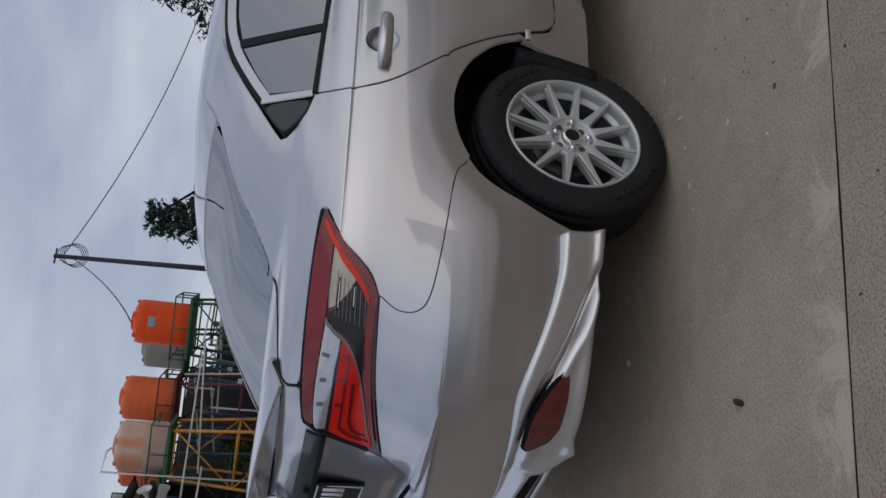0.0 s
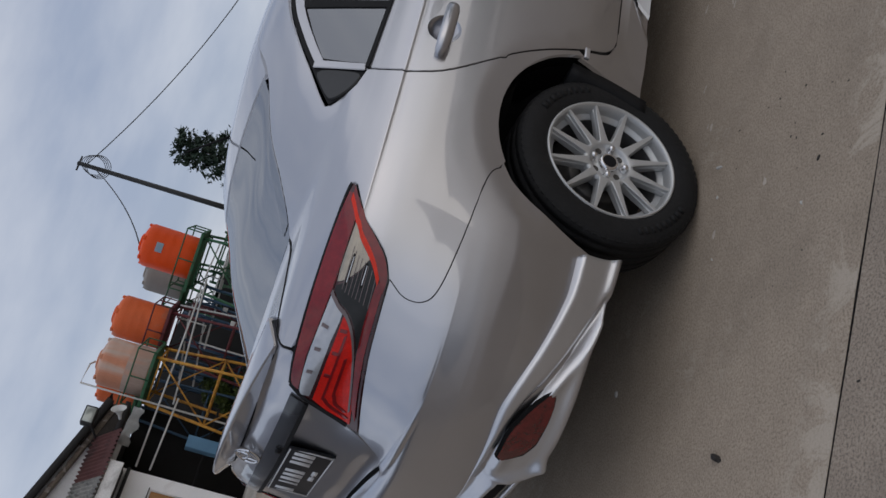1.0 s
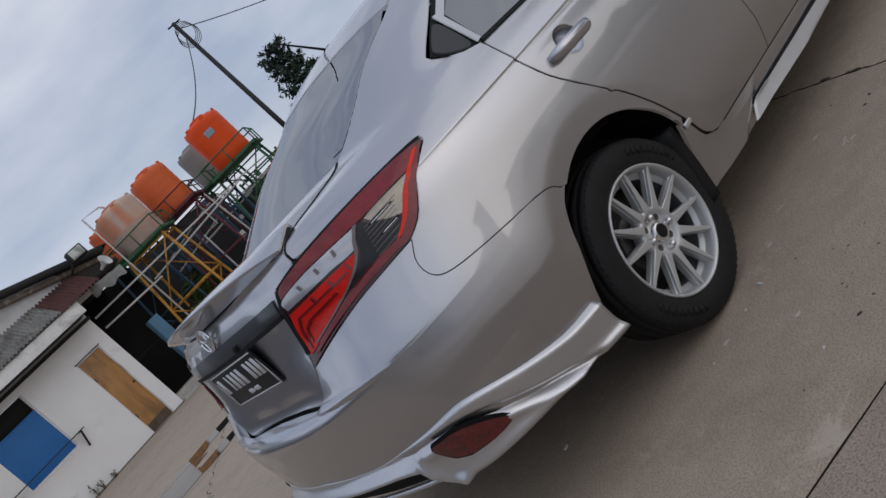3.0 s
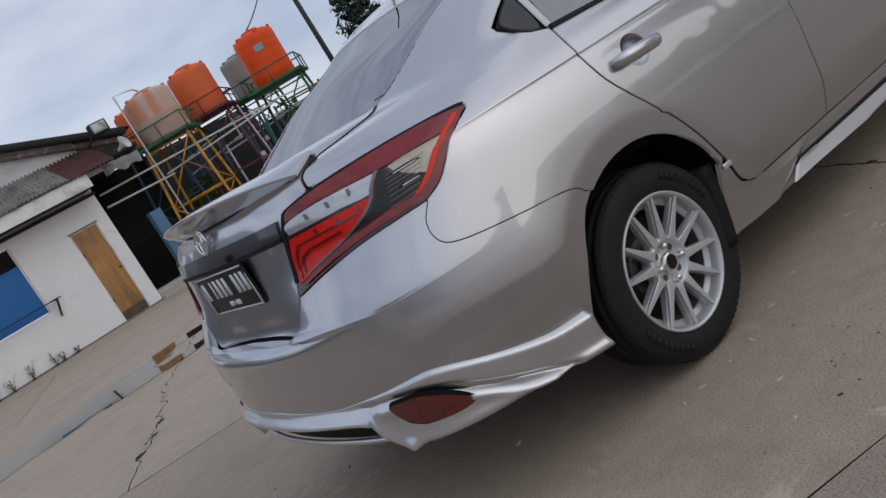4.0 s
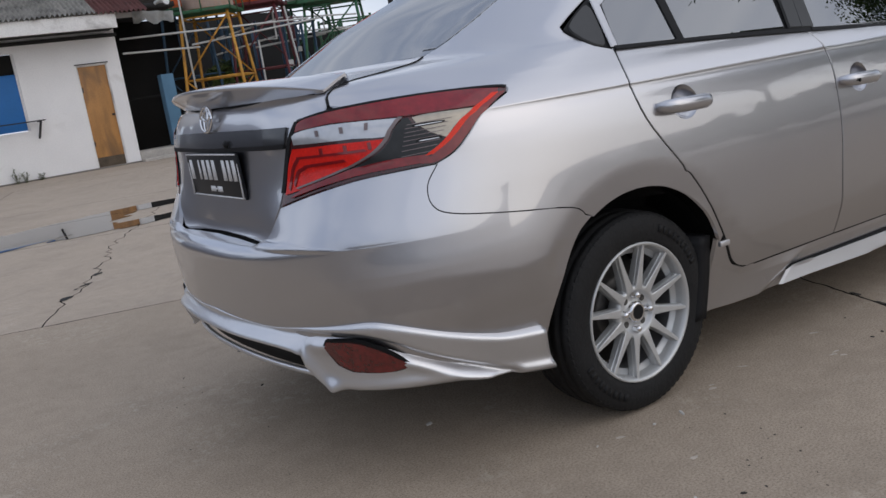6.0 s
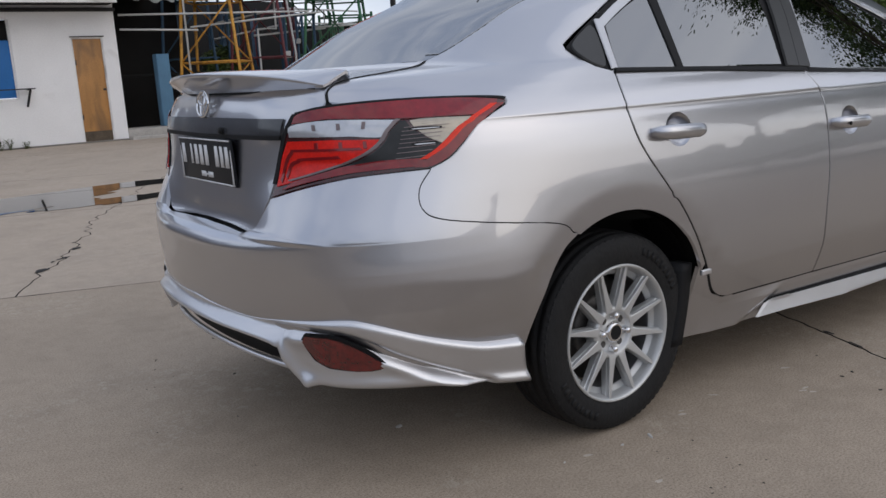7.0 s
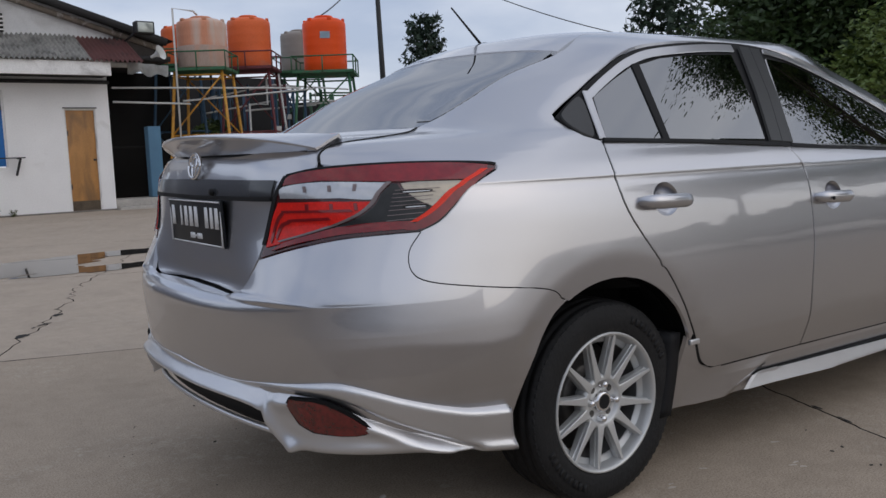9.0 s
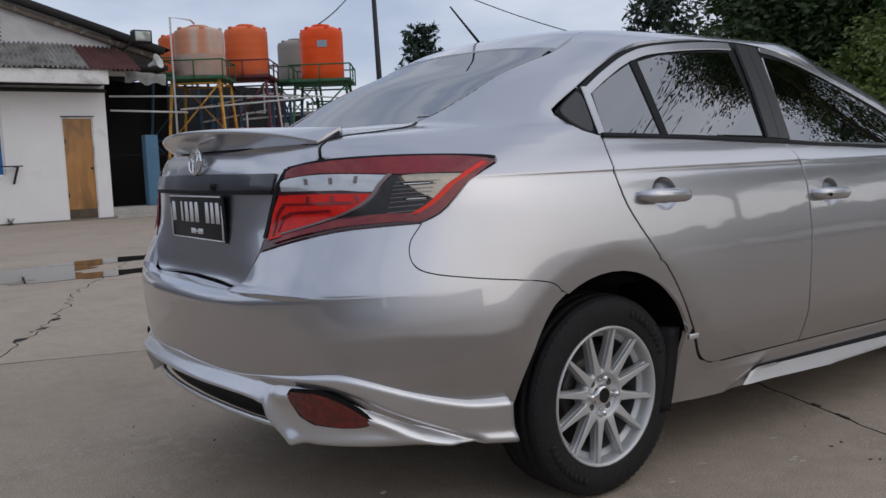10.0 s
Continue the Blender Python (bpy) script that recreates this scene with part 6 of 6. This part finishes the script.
bm = bmesh.new()
vs = [bm.verts.new(p) for p in ((-9.5, -.8, 2.85), (9.5, -.8, 3.4), (9.5, 6.5, 3.4), (-9.5, 6.5, 2.85))]
bm.faces.new(vs)
bmesh.ops.solidify(bm, geom=bm.faces[:], thickness=.15)
part("roof", bm, DARK_ROOF, long_shed)

# pole and wires
pole = thing("utility_pole", (13.75, 22.2, .12), "grey utility pole with coiled cable", "pole")
part("shaft", tube([(-.1, -.35, 0), (.0, .2, 8.25)], [.11, .07], 10), IRON, pole)
part("cross_arm", tube([(-.25, .25, 8.2), (.25, .12, 8.2)], .03, 6), IRON, pole)
bm = bmesh.new()
for k in range(4):
    tube_into(bm, [(.3 * math.cos(a) * (1 - .1 * k) + .1, .2 - .25 * math.cos(a), 7.6 + .38 * math.sin(a) + .06 * k) for a in np.linspace(0, 6.28, 20)], .012, 5)
part("cable_coil", bm, IRON, pole)


def wire(a, b, sag, label):
    ob = thing("overhead_wire", (0, 0, 0), label, "wire", "overhead wires")
    pts = [tuple(np.array(a) * (1 - t) + np.array(b) * t - np.array((0, 0, sag * 4 * t * (1 - t)))) for t in np.linspace(0, 1, 20)]
    part("strand", tube(pts, .017, 5), IRON, ob)


wire((13.8, 22.4, 8.1), (24.5, 14.4, 4.0), .85, "black overhead wire sagging from the pole")
wire((13.8, 22.4, 7.9), (8.3, 16.2, 4.45), .25, "black wire from the pole to a tank")

# ---- trees ----
LEAF = material("leaf", (0.042, 0.078, 0.020), 0.55, 0, 0.45, 2.0, 0, 9, shift=0.15)
LEAF_LIGHT = material("young_leaf", (0.10, 0.145, 0.030), 0.55, 0, 0.4, 2.0, 0, 9, shift=0.15)
NEEDLE = material("dark_needle", (0.020, 0.040, 0.022), 0.7, 0, 0.4, 2.0, 0, 9)
BARK = material("bark", (0.10, 0.08, 0.06), 0.9, 0, 0.3, 6, 0.5, 30)


def crown_mesh(seed, clumps, leaves, size, spread, leaf):
    """Leaves in clumps; spread: half widths of the crown."""
    r = np.random.RandomState(seed)
    c = r.normal(size=(clumps, 3))
    c /= np.linalg.norm(c, axis=1, keepdims=True)
    c *= (r.uniform(.25, 1, (clumps, 1)) ** .5) * np.array(spread)
    verts, faces = [], []
    rad = size * r.uniform(.6, 1.3, clumps)
    for k in range(clumps):
        q = r.normal(size=(leaves, 3))
        q /= np.linalg.norm(q, axis=1, keepdims=True)
        p = c[k] + q * rad[k] * (r.uniform(0, 1, (leaves, 1)) ** .45) * np.array((1, 1, .62))
        a = r.normal(size=(leaves, 3))
        a[:, 2] *= .5
        a /= np.linalg.norm(a, axis=1, keepdims=True)
        b = np.cross(a, r.normal(size=(leaves, 3)))
        b /= np.linalg.norm(b, axis=1, keepdims=True)
        l = leaf * r.uniform(.6, 1.3, (leaves, 1))
        for w in (a * l, b * l * .42, -a * l, -b * l * .42):
            verts.append(p + w)
    v = np.stack([np.concatenate(verts[i::4]) for i in range(4)], 1).reshape(-1, 3)
    n = len(v) // 4
    me = bpy.data.meshes.new("crown")
    me.from_pydata(v.tolist(), [], np.arange(4 * n).reshape(-1, 4).tolist())
    return me, c


def tree(at, height, spread, mats, seed, label, clumps=60, leaves=170, leaf=.075, mid=None, stout=1.0):
    ob = thing("tree", at, label, "tree", "trees round the yard")
    r = random.Random(seed)
    mid = mid or height - spread[2] * .9
    bm = bmesh.new()
    tube_into(bm, [(0, 0, -.1), (.1, .05, height * .25), (r.uniform(-.3, .3), r.uniform(-.3, .3), mid), (0, 0, height * .92)], [stout * height * .018, stout * height * .013, stout * height * .009, .02], 10)
    for k in range(9):
        a, t = r.uniform(0, 6.28), r.uniform(.35, .8)
        e = (spread[0] * .8 * math.cos(a), spread[1] * .8 * math.sin(a), mid + spread[2] * r.uniform(-.4, .6))
        s = (.1 * t, 0, height * t * .75)
        tube_into(bm, [s, tuple(.5 * p + .5 * q + r.uniform(-.2, .2) for p, q in zip(s, e)), e], [stout * height * .010, stout * height * .006, .012], 6)
    part("trunk", bm, BARK, ob)
    for i, m in enumerate(mats):
        me, _ = crown_mesh(seed * 7 + i, clumps // len(mats), leaves, min(spread[0], spread[2] * 1.6) * .34, spread, leaf)
        me.materials.append(m)
        cr = new("crown", me)
        cr.parent = ob
        cr.location = (0, 0, mid)
    return ob


def conifer(at, height, seed, label, wide=.33):
    ob = thing("conifer", at, label, "tree", "trees round the yard")
    r = np.random.RandomState(seed)
    part("trunk", tube([(0, 0, -.1), (0, 0, height)], [height * .015, .02], 8), BARK, ob)
    verts, faces = [], []
    for tier in range(15):
        z = height * (.30 + .70 * tier / 14)
        reach = height * wide * (1 - .72 * tier / 14) * r.uniform(.8, 1.15)
        for k in range(14):
            a = r.uniform(0, 6.28)
            for j in range(26):
                t = r.uniform(.12, 1)
                p = np.array((math.cos(a) * reach * t, math.sin(a) * reach * t, z + reach * (.38 * t * t - .12) + r.uniform(-.10, .10)))
                w = r.normal(size=3) * .11 * (height / 9)
                q = r.normal(size=3) * .05 * (height / 9)
                p += r.normal(size=3) * .06 * height / 9
                i = len(verts)
                verts += [p + w, p + q, p - w, p - q]
                faces.append((i, i + 1, i + 2, i + 3))
    me = bpy.data.meshes.new("crown")
    me.from_pydata([tuple(v) for v in verts], [], faces)
    me.materials.append(NEEDLE)
    cr = new("crown", me)
    cr.parent = ob
    return ob


conifer((24.6, 35.0, .1), 7.9, 1, "dark conifer far behind the yard")
tree((15.7, 7.2, 0), 8.6, (2.7, 2.7, 3.9), (LEAF, LEAF), 11, "dense dark green broadleaf tree beyond the car", 300, 420, .085, mid=4.3)
tree((14.9, 3.6, 0), 8.2, (2.9, 2.9, 3.6), (LEAF, LEAF, LEAF), 12, "dense green broadleaf tree beyond the car", 270, 420, .085, mid=4.1)
tree((12.6, 3.7, 0), 3.6, (1.7, 1.5, 1.3), (LEAF_LIGHT, LEAF_LIGHT), 13, "light green young tree beyond the car", 120, 360, .06, mid=1.9)
conifer((29.2, 22.7, .1), 9.0, 3, "dark conifer far behind the yard", .38)
tree((5.75, 17.1, .1), 1.9, (.62, .4, .75), (LEAF, LEAF_LIGHT), 31, "green bush growing behind the yellow tower", 46, 120, .05, mid=1.15)
# the tall tree that the door glass mirrors
tree((11.4, -2.3, 0), 12.2, (2.4, 1.55, 2.7), (LEAF, LEAF), 21, "tall spreading green tree ahead of the car", 420, 420, .042, mid=8.9, stout=.4)
tree((12.4, -1.9, 0), 8.0, (2.0, 2.0, 2.0), (LEAF, LEAF_LIGHT), 22, "green tree ahead of the car", 64, 170, .06, mid=6.1, stout=.4)
tree((22.0, -9.5, 0), 7.0, (4.0, 4.0, 2.6), (LEAF, LEAF_LIGHT), 23, "green tree at the edge of the yard", 80, 200, .12)
tree((17.5, -13.0, 0), 7.2, (3.4, 3.4, 1.8), (LEAF, LEAF_LIGHT), 25, "green tree at the edge of the yard", 110, 260, .10, mid=5.2)
first_far = tree((19.0, -26.0, 0), 2.0, (3.4, 2.8, .55), (LEAF, LEAF), 24, "low green bush at the edge of the yard", 60, 200, .12, mid=1.0)
for x, y, k, turn in ((-15.5, -27, 1.2, 290), (27, -17, 1.1, 90), (16, -12.5, .9, 20), (19.5, -12, 1.0, 70), (13.5, -14, .8, 160), (22.5, -13.5, 1.1, 230), (-22, -19, 1.3, 10)):
    copy_thing(first_far, Matrix.Translation((x, y, 0)) @ Matrix.Rotation(radians(turn), 4, "Z") @ Matrix.Scale(k, 4))
# tones chosen for how bright these unseen walls look in the car's paint
DARK_WALL = material("dark_mirrored_wall", (0.11, 0.112, 0.12), 0.9, 0, 0.2, 0.5, 0.2, 10)
PALE_WALL = material("pale_mirrored_wall", (0.74, 0.68, 0.60), 0.9, 0, 0.2, 0.5, 0.2, 10)
DULL_WALL = material("dull_mirrored_wall", (0.19, 0.205, 0.25), 0.85, 0, 0.25, 1.5, 0.1, 40)
yard_wall = thing("yard_wall", (0, 0, 0), "plain walls added out of view for the car's paint to mirror", "wall", kind="structure")
# pale wall added out of view to lighten what the flank mirrors
part("wall", box((-60, -38.2, -.2), (60, -38.0, 2.4)), PALE_WALL, yard_wall)
# dark wall added out of view to darken what the tail mirrors
part("wall", box((-14.2, -38.0, -.2), (-14.0, 60, 3.0)), DARK_WALL, yard_wall)
# raised stretch, also unseen, to tone down the sky in the quarter panel
part("wall", box((-14.0, -37.9, 2.404), (14.0, -37.75, 4.3)), PALE_WALL, yard_wall)
# short unseen wall added to darken the trunk lid's reflection
part("wall", box((-8.2, 10.0, -.2), (-2.4, 10.2, 3.5)), DULL_WALL, yard_wall)
